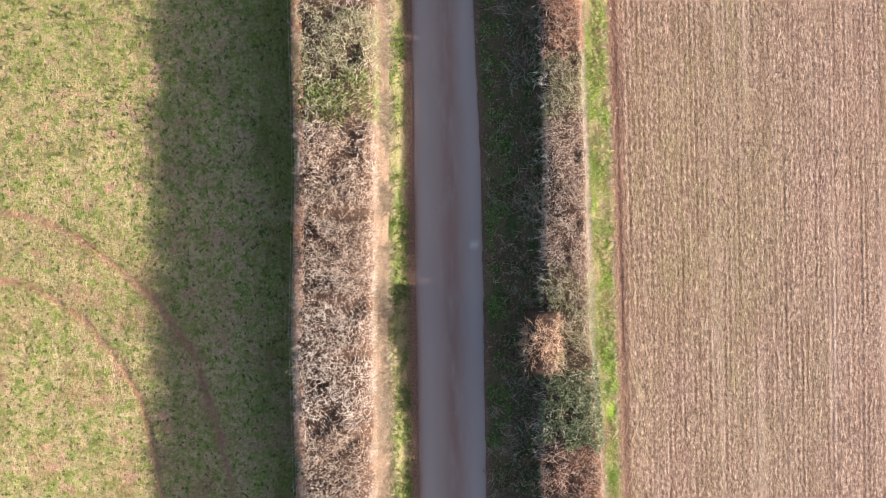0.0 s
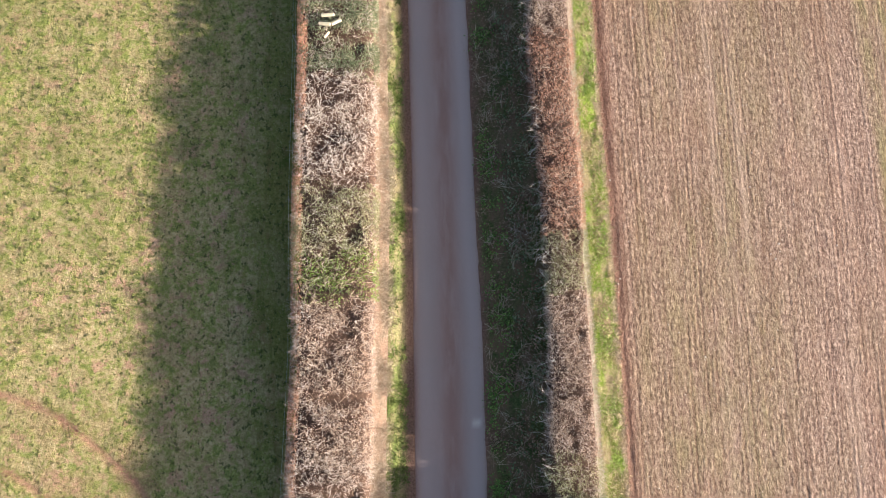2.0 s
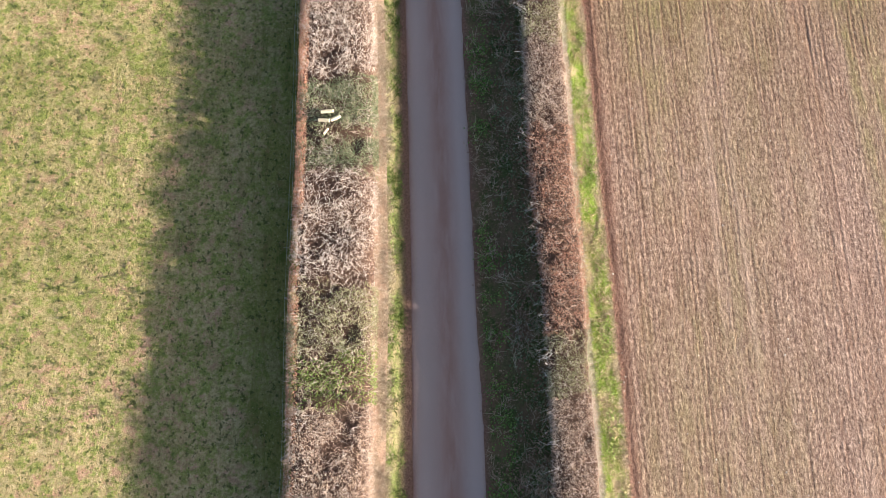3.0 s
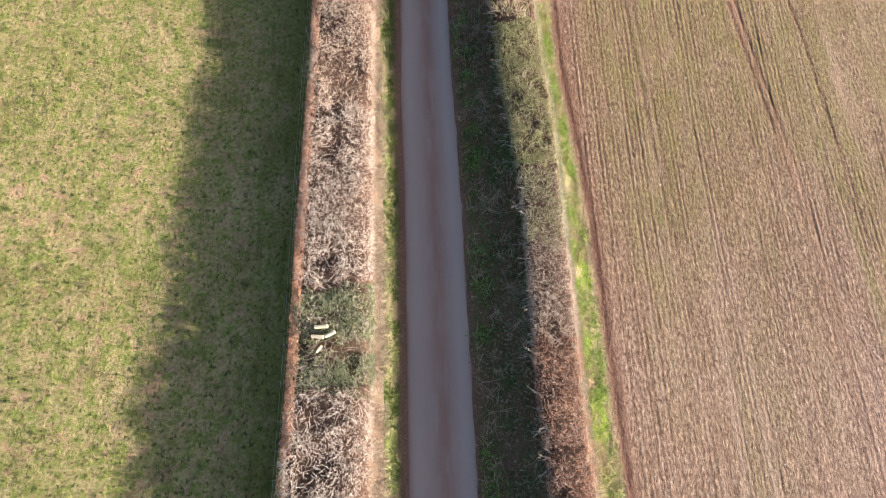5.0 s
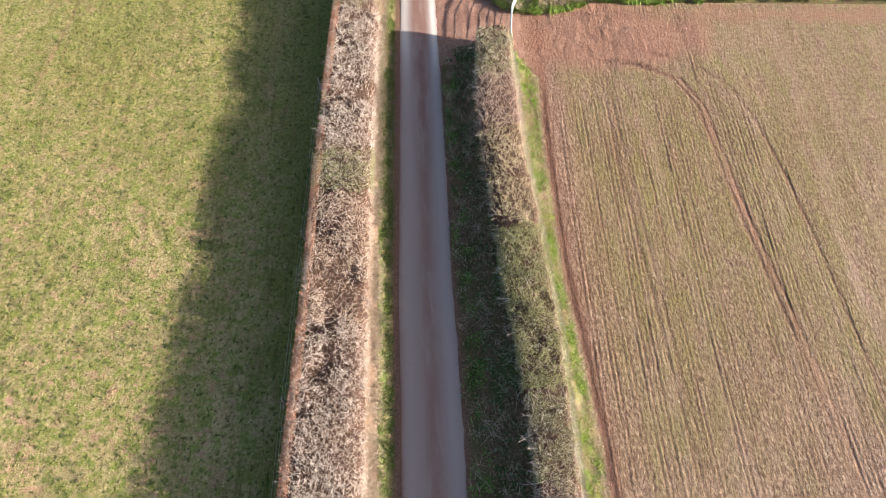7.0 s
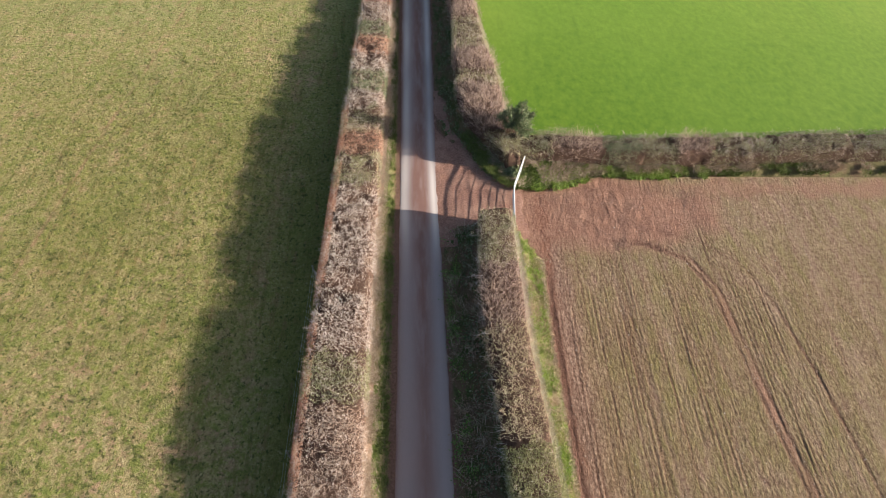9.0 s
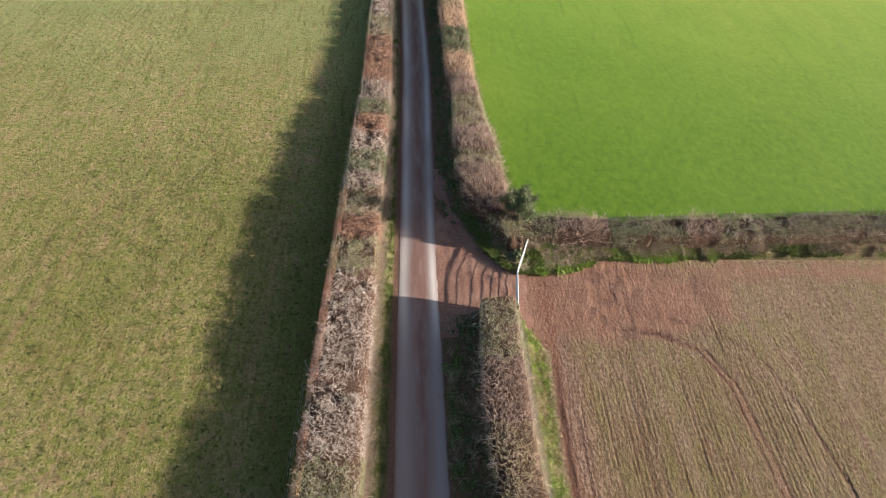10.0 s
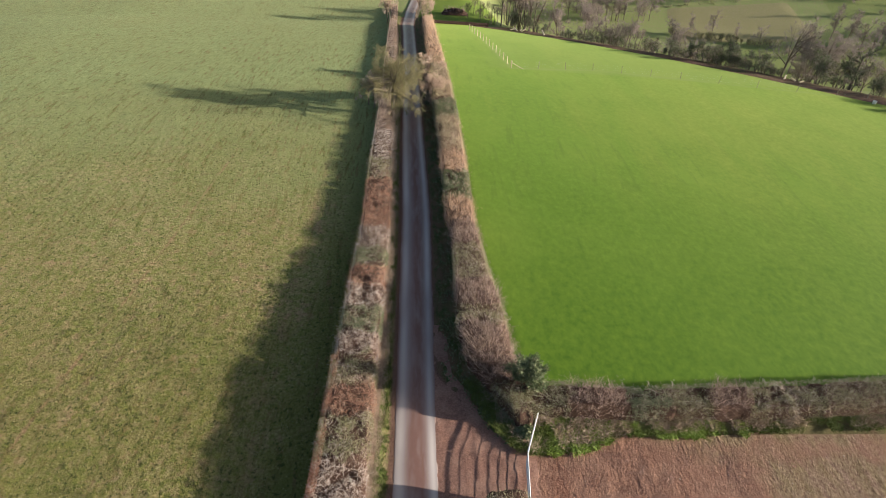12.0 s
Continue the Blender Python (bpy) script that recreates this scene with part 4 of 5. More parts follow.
        keep = ((hole < 0.12) | (rng.random(len(s)) < 0.2)) & inside(s, v)
        s, v, wv, hgt = s[keep], v[keep], wv[keep], hgt[keep]
        p = place(s, v * 0.97, wv)
        n = len(p)
        out = np.zeros((n, 3))
        flank = np.where(hgt < 0.99, np.sign(v), 0.5 * v ** 3)
        out[:, 0 if along == "y" else 1] = flank
        up = {"feather": 1.5, "straw": 1.2, "orange": 1.5}.get(kind, 0.45)
        out[:, 2] += up * np.where(hgt < 0.99, 0.5, 1.0)
        way = unit(out + rng.normal(size=(n, 3)) * [0.75, 0.75, 0.35])
        ln = length * rng.uniform(0.5, 1.25, n) * np.where(hgt < 0.99, 0.65, 1.0)
        room = np.maximum(0.08, (top(s, v) + 0.10 + 0.25 * (up > 1) - wv) / np.maximum(way[:, 2], 0.05))
        ln = np.where(way[:, 2] > 0.05, np.minimum(ln, room), ln)
        va, fa, mid = rods(p, way, ln, radius * rng.uniform(0.7, 1.5, n), rng.uniform(0.1, 0.6, n))
        q = np.repeat(np.arange(n), 2 if density > 0.7 else 1)
        q = q[rng.random(len(q)) < 0.85]
        start = mid[q, 0] + (mid[q, 2] - mid[q, 0]) * rng.uniform(0.3, 0.85, len(q))[:, None]
        vb, fb, _ = rods(start, unit(way[q] + rng.normal(size=(len(q), 3)) * 0.85), ln[q] * rng.uniform(0.25, 0.6, len(q)), radius * rng.uniform(0.5, 0.85, len(q)), rng.uniform(0, 0.5, len(q)), 1)
        vv, ff = join((va, fa), (vb, fb))
        ob = link_mesh("twig_mass", vv, ff, TWIG[tone], root, label)
        ob["kind"] = "stuff"

    if end:
        n = int(span * height * per * 0.8)
        v, h = rng.uniform(-0.95, 0.95, n), rng.uniform(0.05, 1.0, n)
        s = np.full(n, y1 + 0.1 if end > 0 else y0 - 0.1) + rng.uniform(-0.15, 0.15, n)
        out = np.zeros((n, 3))
        out[:, 1 if along == "y" else 0] = end * 0.9
        out[:, 2] = 0.5
        va, fa, _ = rods(place(s, v, h * height), unit(out + rng.normal(size=(n, 3)) * 0.6), length * rng.uniform(0.5, 1.2, n), radius * rng.uniform(0.7, 1.4, n), rng.uniform(0.1, 0.5, n))
        link_mesh("twig_face", va, fa, TWIG[tone2], root)["kind"] = "stuff"
    twig_set(int(n_top * 0.68), int(n_side * 0.6), tone, "")
    twig_set(int(n_top * 0.32), int(n_side * 0.4), tone2, "")
    n_leaf = int((area + 0.6 * (y1 - y0) * height) * leafs * density)
    if n_leaf:
        n_leaf = int(n_leaf * (1 + 1.0 / (y1 - y0)))
        s = rng.uniform(y0 - 0.5, y1 + 0.5, n_leaf)
        flank = rng.random(n_leaf) < 0.35
        v = np.where(flank, rng.choice([-1.0, 1.0], n_leaf) * rng.uniform(0.92, 1.06, n_leaf), rng.uniform(-1, 1, n_leaf))
        clump = fbm(s, v * 1.5, 0.7, 3, 70 + seed % 25)
        w = np.where(flank, rng.uniform(0.1, 0.98, n_leaf), 1.0) * top(s, v) * (1 - (0.12 if kind in ("trim", "fine", "ivy", "olive", "beech", "mixed") else 0.25) * np.clip(np.abs(v), 0, 1) ** 6) - rng.uniform(-0.04, 0.28, n_leaf) * ~flank
        hole = fbm(s, v * 1.6, 0.8, 3, 90 + seed % 40) * 1.9 - (0.75 - 1.6 * gaps)
        keep = (clump > rng.uniform(-0.7, 0.25, n_leaf)) & inside(s, v) & ((hole < 0.15) | (rng.random(n_leaf) < 0.25))
        c = place(s[keep], v[keep], w[keep])
        vv, ff = leaves(c, leaf_size * rng.uniform(0.6, 1.4, len(c)))
        ob = link_mesh("foliage", vv, ff, LEAF[leaf], root)
        ob["kind"] = "stuff"
    return root


def shrub_row(stretches, left, right, height, along="y", density=1.0, pitch=3.2, taper=(52, 115), group="hedge shrubs"):
    """Stretches (from, to, kind, extra height) cut into single shrubs."""
    for a, b, kind, rise in stretches:
        count = max(1, round((b - a) / (pitch if a < taper[0] else pitch * 1.8)))
        cuts = np.linspace(a, b, count + 1)
        for y0, y1 in zip(cuts, cuts[1:]):
            d = density * np.interp(y0, taper, (1.0, 0.5))
            end = -1 if y0 == stretches[0][0] else 1 if y1 == stretches[-1][1] else 0
            hedge_shrub(kind, y0 + rng.uniform(-0.1, 0.1), y1 + rng.uniform(-0.1, 0.1), left, right, height + rng.uniform(-0.06, 0.06), along, d, rise, group=group, end=end)


shrub_row([(-15.5, -10, "brown", 0), (-10, -6.3, "bare", 0), (-6.3, -2.7, "pink", 0), (-2.7, 4.3, "brown", 0), (4.3, 6.6, "green", -0.1), (6.6, 9.6, "mixed", -0.14),
           (9.6, 14.8, "bare", -0.18), (14.8, 19.7, "sage", -0.34), (19.7, 22.6, "bare", -0.2), (22.6, 29.4, "pink", -0.18), (29.4, 36.6, "brown", -0.17), (36.6, 39.2, "mixed", -0.18),
           (39.2, 50.6, "bare", -0.18), (50.6, 53.4, "mixed", -0.15), (53.4, 55.6, "rusty", -0.15)], LH_L, LH_R, 2.05, group="west hedge shrubs")
shrub_row([(55.6, 58, "mixed", -0.18), (58, 60, "pink", -0.2), (60, 62.4, "sage", -0.3), (62.4, 64.5, "bare", -0.35), (64.5, 67, "rusty", -0.42), (67, 69, "sage", -0.5), (69, 72, "pink", -0.55), (72, 75, "rusty", -0.62), (75, 80, "rusty", -0.7), (80, 84, "mixed", -0.85), (84, 90, "bare", -0.9), (90, 97, "brown", -0.95), (97, 103, "pink", -0.95), (103, 112, "pink", -0.95), (112, 168, "brown", -0.95)], LH_L, LH_R, 2.05, group="west hedge shrubs")
shrub_row([(-17, -11, "beech", 0), (-11, -7.2, "ivy", 0.14), (-7.2, -2.8, "mixed", 0), (-2.8, 4.6, "fine", 0), (4.6, 7.2, "trim", 0), (7.2, 12, "beech", 0), (12, 16.8, "beech", -0.05),
           (16.8, 21.5, "fine", 0), (21.5, 25.5, "trim", 0), (25.5, 31, "olive", 0), (31, 34.5, "olive", 0), (34.5, 40.5, "straw", 0.1), (40.5, 44.5, "feather", 0), (44.5, 48.4, "trim", 0)], RH_L, RH_R, 1.95, pitch=2.6, group="east hedge shrubs")
hedge_shrub("orange", -7.2, -5.2, lambda y: RH_L(y) - 0.65, lambda y: RH_L(y) + 1.0, 2.25, density=1.2, name="russet_bush", group="russet bushes")
shrub_row([(53.7, 55.9, "mixed", -0.02), (55.9, 58.2, "feather", 0.09), (58.2, 60.4, "feather", 0.3), (60.4, 62, "mixed", 0.22), (62, 64.5, "feather", 0.25), (64.5, 69, "trim", 0.09), (69, 72, "feather", 0.14), (72, 75.5, "orange", 0.23), (75.5, 80, "ivy", 0.18), (80, 84, "orange", 0.23), (84, 92, "straw", 0.27), (92, 97, "ivy", 0.28),
           (97, 110, "straw", 0.36), (110, 150, "orange", 0.22)], FH_L, FH_R, 1.95, group="north-east hedge shrubs")
CH_N, CH_F = line([5, 8, 12, 20, 30, 80], [53.6, 53.75, 53.6, 53.6, 53.95, 54.9]), line([5, 8, 12, 20, 30, 80], [56.2, 55.8, 55.4, 55.6, 56.1, 57.1])
shrub_row([(6.9, 9.2, "mixed", 0), (9.2, 12.4, "feather", 0.1), (12.4, 15, "sage", 0), (15, 18, "mixed", 0), (18, 20, "feather", 0), (20, 25, "mixed", 0), (25, 30, "trim", 0), (30, 40, "mixed", 0), (40, 52, "feather", 0), (52, 70, "trim", 0)], CH_N, CH_F, 1.85, "x", 0.9, group="field hedge shrubs")


# ---- trees ----
def grow(trunks, plan, up=0.15, thinnest=0.009, fine=False, clear=0.35):
    """Branch by branch. trunks: (start, way, length, radius) arrays; plan: per level children, length ratio, spread, radius ratio, bend."""
    start, way, length, radius = trunks
    levels = []
    v, f, mid = rods(start, way, length, radius, rng.uniform(0.05, 0.2, len(start)), 6, 7, 0.35)
    levels.append((v, f))
    rad = radius
    for k, (kids, ratio, spread, thin, bend) in enumerate(plan):
        n, seg = len(mid), mid.shape[1] - 1
        own = np.repeat(np.arange(n), kids)
        s = rng.uniform(clear if k == 0 else 0.2, 1.0, len(own)) * seg
        i = np.minimum(s.astype(int), seg - 1)
        p = mid[own, i] + (mid[own, i + 1] - mid[own, i]) * (s - i)[:, None]
        t = unit(mid[own, i + 1] - mid[own, i])
        way = unit(t + rng.normal(size=(len(own), 3)) * spread + [0, 0, up])
        length = np.linalg.norm(mid[own, -1] - mid[own, 0], axis=1) * ratio * rng.uniform(0.6, 1.2, len(own)) * (1.15 - 0.5 * s / seg)
        rad = np.maximum(thinnest, rad[own] * thin * rng.uniform(0.7, 1.1, len(own)))
        v, f, mid = rods(p, way, length, rad, rng.uniform(-bend, bend, len(own)), (3, 3, 2)[k] if k < 3 and fine else (3, 2, 1, 1, 1)[k], 5 if k < 1 else 3, 0.35)
        levels.append((v, f))
    return levels, mid


def tree(name, at, label, stems, height, radius, plan, tone, group="", leaf=None, leaf_count=0, leaf_size=0.1, lean=0.06, up=0.15, category="tree", limbs=False, thinnest=0.016, clear=0.35, seed=1):
    global rng
    shared, rng = rng, np.random.default_rng(seed * 1000 + int(at[0] * 7 + at[1] * 3))
    root = thing(name, (at[0], at[1], float(terrain(at[0], at[1])) - 0.08), label, category, group)
    n = stems
    start = np.zeros((n, 3))
    if n > 1:
        start[:, :2] = rng.normal(size=(n, 2)) * 0.35 * n ** 0.5
    way = unit(np.concatenate([rng.normal(size=(n, 2)) * (lean if n == 1 else 0.14), np.ones((n, 1))], 1))
    levels, tips = grow((start, way, height * rng.uniform(0.85, 1.0, n), radius * rng.uniform(0.8, 1.1, n)), plan, up, thinnest, limbs, clear)
    def single(level, name):
        """Each rod of a level as a part of its own."""
        v, f = level
        sides = 7 if name == "trunk" else 5
        rings = 7 if name == "trunk" else 4
        per, quads = sides * rings, sides * (rings - 1)
        return [link_mesh(name, v[k * per:(k + 1) * per], f[k * quads:(k + 1) * quads] - k * per, BARK, owners[k * len(owners) // (len(v) // per)], "", True) for k in range(len(v) // per)]

    owners = [root]
    owners = single(levels[0], "trunk")
    if limbs:
        single(levels[1], "limb")
    else:
        link_mesh("limbwork", *levels[1], BARK, root, "", True)["kind"] = "stuff"
    ob = link_mesh("branch_crown", *join(*levels[2:]), TWIG[tone], root)
    ob["kind"] = "stuff"
    if leaf:
        c = tips.reshape(-1, 3)
        c = c[rng.integers(len(c), size=leaf_count)] + rng.normal(size=(leaf_count, 3)) * 0.12
        v, f = leaves(c, leaf_size * rng.uniform(0.6, 1.4, leaf_count))
        link_mesh("foliage", v, f, LEAF[leaf], root)["kind"] = "stuff"
    rng = shared
    return root


BROAD = [(9, 0.62, 0.75, 0.45, 0.25), (6, 0.58, 0.7, 0.42, 0.3), (5, 0.58, 0.7, 0.45, 0.3), (5, 0.6, 0.65, 0.5, 0.3)]
FINE = [(9, 0.62, 0.75, 0.45, 0.25), (6, 0.58, 0.7, 0.42, 0.3), (5, 0.58, 0.7, 0.45, 0.3), (5, 0.62, 0.65, 0.5, 0.3), (3, 0.7, 0.6, 0.6, 0.3)]
SLIM = [(7, 0.36, 0.45, 0.4, 0.2), (5, 0.55, 0.5, 0.45, 0.3), (4, 0.6, 0.5, 0.5, 0.3)]

# the holly by the gate and the trees along the lane
tree("holly_tree", (6.72, 55.5), "small dark evergreen holly tree beside the field gate", 1, 3.9, 0.10, [(24, 0.36, 0.95, 0.5, 0.2), (6, 0.5, 0.7, 0.5, 0.3), (4, 0.5, 0.7, 0.6, 0.3)], "dark", "", "ivy", 12000, 0.095, limbs=True, clear=0.55, up=0.05, lean=0.01)
tree("lane_tree", (-2.9, 96.6), "spreading leafless tree with mossy limbs over the lane", 1, 5.6, 0.27, [(24, 0.95, 1.05, 0.40, 0.35), (7, 0.6, 0.75, 0.42, 0.4), (5, 0.58, 0.75, 0.45, 0.4), (5, 0.64, 0.7, 0.5, 0.3), (3, 0.75, 0.65, 0.6, 0.3)], "moss", "lane trees", "bramble", 3200, 0.08, up=0.0, limbs=True, thinnest=0.0085, clear=0.5, lean=0.02)
tree("lane_tree", (2.6, 101.0), "leafless ash tree in the lane hedge", 5, 3.2, 0.08, FINE, "tan", "lane trees", up=0.1, limbs=True, thinnest=0.008)
tree("lane_tree", (-5.2, 99.6), "leafless grey thorn tree in the lane hedge", 4, 3.2, 0.10, FINE, "hazy", "lane trees", up=0.1, thinnest=0.009)
tree("lane_tree", (-5.6, 153), "leafless ash tree in the lane hedge", 2, 4.6, 0.14, BROAD, "tan", "lane trees")
tree("lane_tree", (2.2, 154.5), "leafless ash tree in the lane hedge", 3, 4.0, 0.12, BROAD, "tan", "lane trees")
tree("lane_tree", (1.9, 109.5), "low bare thorn tree leaning over the lane", 4, 2.6, 0.08, FINE, "tan", "lane trees", up=0.0, thinnest=0.009)

# the tree line on the valley brow
def on_brow(along, off):
    """A place by the brow line: metres along it from its west end, and metres beyond it."""
    return 13.5 + 0.7235 * along + 0.690 * (off - 2.5), 148.5 - 0.690 * along + 0.7235 * (off - 2.5)


def on_slope(along, off):
    """A place down the slope that stands behind the given place of the brow as seen from the lane."""
    return on_brow(along - off * float(np.interp(along, (0, 20, 50, 68), (0.6, 0.48, 0.2, 0.04))), 6 + off)


FULL = [(10, 0.56, 0.75, 0.42, 0.25), (6, 0.58, 0.7, 0.42, 0.3), (5, 0.6, 0.7, 0.45, 0.3), (5, 0.62, 0.65, 0.5, 0.3), (3, 0.75, 0.6, 0.6, 0.3)]
POLES = [(9, 0.28, 0.42, 0.4, 0.2), (5, 0.62, 0.5, 0.45, 0.3), (5, 0.62, 0.5, 0.5, 0.3), (2, 0.7, 0.5, 0.6, 0.3)]
LIGHT = [(9, 0.60, 0.75, 0.45, 0.25), (6, 0.60, 0.7, 0.42, 0.3), (6, 0.62, 0.7, 0.5, 0.3), (3, 0.7, 0.7, 0.6, 0.3)]
brow_oak = tree("brow_tree", on_slope(52.4, 15), "bare rounded oak on the brow of the valley", 1, 10.5, 0.26, FULL, "hazy", "brow trees", "ivy", 500, 0.16, thinnest=0.015, clear=0.48)
brow_ash = tree("brow_tree", on_slope(18.7, 15), "bare forked ash on the brow of the valley", 2, 9.5, 0.20, FULL, "hazy", "brow trees", thinnest=0.014, up=0.3, clear=0.5)
brow_poles = tree("brow_coppice", on_slope(1.8, 8), "bare many-stemmed coppice on the valley brow", 6, 10.0, 0.14, POLES, "hazy", "brow trees", thinnest=0.014, clear=0.4)
brow_stag = tree("brow_tree", on_slope(61.6, 9), "dark stag-headed tree with broken bare limbs", 1, 6.5, 0.26, [(7, 0.5, 0.7, 0.6, 0.35), (4, 0.4, 0.7, 0.5, 0.4), (3, 0.4, 0.7, 0.5, 0.3)], "dark", "brow trees", "ivy", 900, 0.15, thinnest=0.02)
brow_ivy = tree("brow_bush", on_slope(50, 4), "dark ivy-smothered thorn bush on the brow", 4, 3.3, 0.07, [(8, 0.4, 0.8, 0.5, 0.3), (4, 0.55, 0.7, 0.55, 0.3), (3, 0.6, 0.6, 0.6, 0.3)], "dark", "brow scrub", "ivy", 1700, 0.12, category="bush", thinnest=0.014)
brow_thorn = tree("brow_bush", on_slope(29.3, 4), "bare purple-grey thorn bush on the brow", 4, 3.2, 0.05, [(8, 0.42, 0.7, 0.5, 0.3), (5, 0.55, 0.7, 0.55, 0.3), (4, 0.6, 0.6, 0.6, 0.3)], "dark", "brow scrub", "dead", 200, 0.08, category="bush", thinnest=0.014)
far_tree = tree("valley_tree", (120, 300), "bare distant tree in the valley", 1, 8.5, 0.22, LIGHT, "hazy", "valley trees", thinnest=0.04)
far_bush = tree("valley_bush", (120, 252), "dark distant hedgerow bush in the valley", 3, 2.6, 0.07, [(5, 0.5, 0.7, 0.5, 0.3), (4, 0.6, 0.7, 0.6, 0.3)], "hazy", "valley hedgerows", "bramble", 150, 0.30, category="bush", thinnest=0.05)


def planted(source, x, y, size, sink=0.1):
    m = Matrix.Translation((x, y, float(terrain(x, y)) - sink)) @ Matrix.Rotation(rng.uniform(0, 6.28), 4, "Z")
    ob = copy_thing(source, m)
    ob.scale = (size * rng.uniform(0.9, 1.1), size * rng.uniform(0.9, 1.1), size)
    return ob


for along, off, size in ((34.8, 14, 0.75), (57, 18, 1.0), (60, 21, 0.9), (63, 18, 0.8), (41, 18, 0.6), (70, 16, 0.9), (74, 20, 0.9)):
    planted(brow_oak, *on_slope(along, off), size)
for along, off, size in ((27.5, 13, 0.65), (13, 16, 0.8), (55, 20, 0.9), (31, 19, 0.6)):
    planted(brow_ash, *on_slope(along, off), size)
for along, off, size in ((3.4, 8.5, 1.0), (5.0, 9, 0.95), (6.6, 8, 0.9), (22.5, 14, 0.75), (24, 15, 0.7), (25.5, 14, 0.75), (37, 14, 0.65), (38.5, 15, 0.6), (56, 17, 0.8)):
    planted(brow_poles, *on_slope(along, off), size)
for along in np.arange(9, 92, 1.5):
    ivy = 0.5 + 0.9 * fbm(along, along * 0, 7.0, 2, 57) > 0.30
    size = 0.75 + 0.45 * float(fbm(along, along * 0 + 3, 3.5, 2, 58))
    planted(brow_ivy if ivy else brow_thorn, *on_slope(along + rng.uniform(-0.8, 0.8), rng.uniform(0.5, 4.5)), size * rng.uniform(0.6, 1.1))
    if rng.random() < 0.5:
        planted(brow_thorn, *on_slope(along + rng.uniform(-0.6, 0.6), rng.uniform(8, 12)), size * rng.uniform(1.0, 1.5))
for along, size in ((31, 1.0), (43, 1.2), (45.2, 1.4), (47.2, 1.2), (57.5, 1.6), (60, 1.45), (65.2, 1.1)):
    planted(brow_ivy, *on_slope(along, 8), size)

for along, off, size in ((-7, 9, 0.8), (-5, 12, 1.0), (-3.5, 8, 0.7), (-2, 14, 1.1), (0, 11, 0.9), (2, 13, 1.0), (4, 10.5, 0.8), (-9, 13, 1.0), (-11, 10, 0.9), (-6.5, 17, 1.2), (-13, 15, 1.1), (1, 18, 1.2)):
    planted(brow_thorn if along % 2 else brow_ivy, *on_brow(along, off), size)

# woods and hedgerows on the valley floor and the far side
for (ax, ay), (bx, by), step, trees in (((99, 265), (138, 246), 1.4, 6), ((160, 311), (202, 283), 1.7, 7), ((106, 297), (168, 299), 3.0, 4),
                                        ((165, 274), (300, 276), 3.0, 3), ((170, 300), (300, 304), 3.4, 4), ((70, 226), (240, 214), 3.2, 3)):
    n = int(math.hypot(bx - ax, by - ay) / step)
    for k in range(n):
        x, y = ax + (bx - ax) * k / n + rng.uniform(-1, 1), ay + (by - ay) * k / n + rng.uniform(-0.8, 0.8)
        planted(far_bush, x, y, rng.uniform(0.6, 1.2), 0.3)
        if k % trees == 0 and not 158 < x < 170:
            planted(far_tree, x, y + 1.5, rng.uniform(0.5, 0.95), 0.3)
for k in range(56):
    planted(far_tree, 160 + 2.1 * k + rng.uniform(-8, 8), 244 + rng.uniform(-14, 12), rng.uniform(0.8, 1.25), 0.3)
for k in range(26):
    planted(far_tree, 60 + 1.5 * k + rng.uniform(-4, 4), 290 + rng.uniform(-12, 12), rng.uniform(0.7, 1.0), 0.3)


# ---- gate, fences, small things of the place ----
def tube(bm, a, b, radius, sides=8):
    a, b = Vector(a), Vector(b)
    m = Matrix.Translation((a + b) / 2) @ (b - a).to_track_quat("Z", "Y").to_matrix().to_4x4()
    bmesh.ops.create_cone(bm, cap_ends=True, segments=sides, radius1=radius, radius2=radius, depth=(b - a).length, matrix=m)


def one_tube(name, a, b, radius, mat, parent, label="", sides=8):
    bm = bmesh.new()
    tube(bm, a, b, radius, sides)
    return part(name, bm, mat, parent, label)


def field_gate(a, b, label):
    """A seven-bar steel gate leaf from a to b in plan."""
    ground = float(terrain(*a))
    root = thing("field_gate", (a[0], a[1], ground), label, "gate", "gate leaves")
    w = Vector((b[0] - a[0], b[1] - a[1], float(terrain(*b)) - ground))
    at = lambda s, z: w * s + Vector((0, 0, z))
    bars = (0.19, 0.30, 0.42, 0.56, 0.73, 0.95, 1.11)
    for k, z in enumerate(bars):
        one_tube("bar", at(0, z), at(1, z), 0.045 if k == 6 else 0.016, STEEL, root)
    for s in (0.0, 1.0):
        one_tube("stile", at(s, 0.12), at(s, 1.15), 0.016, STEEL, root)
    return root


def post(name, x, y, height, radius, label, mat=None, group=""):
    root = thing(name, (x, y, float(terrain(x, y))), label, "post", group)
    bm = bmesh.new()
    bmesh.ops.create_cone(bm, cap_ends=True, segments=10, radius1=radius * 1.05, radius2=radius * 0.95, depth=height + 0.3, matrix=Matrix.Translation((0, 0, height / 2 - 0.15)))
    top = [e for e in bm.edges if all(v.co.z > height * 0.9 for v in e.verts)]
    bmesh.ops.bevel(bm, geom=top, offset=radius * 0.35, segments=2, affect="EDGES")
    part("shaft", bm, mat or POST, root)
    return root


field_gate((7.32, 54.15), (6.20, 51.25), "galvanised steel field gate, closed, its bars throwing long shadows")
field_gate((5.92, 48.55), (6.17, 51.15), "galvanised steel field gate leaf meeting its pair at an angle")
post("gate_post", 7.38, 54.30, 1.4, 0.09, "weathered wooden gate post by the hedge", None, "gate posts")
post("gate_post", 5.90, 48.40, 1.4, 0.09, "weathered wooden gate post at the hedge end", None, "gate posts")


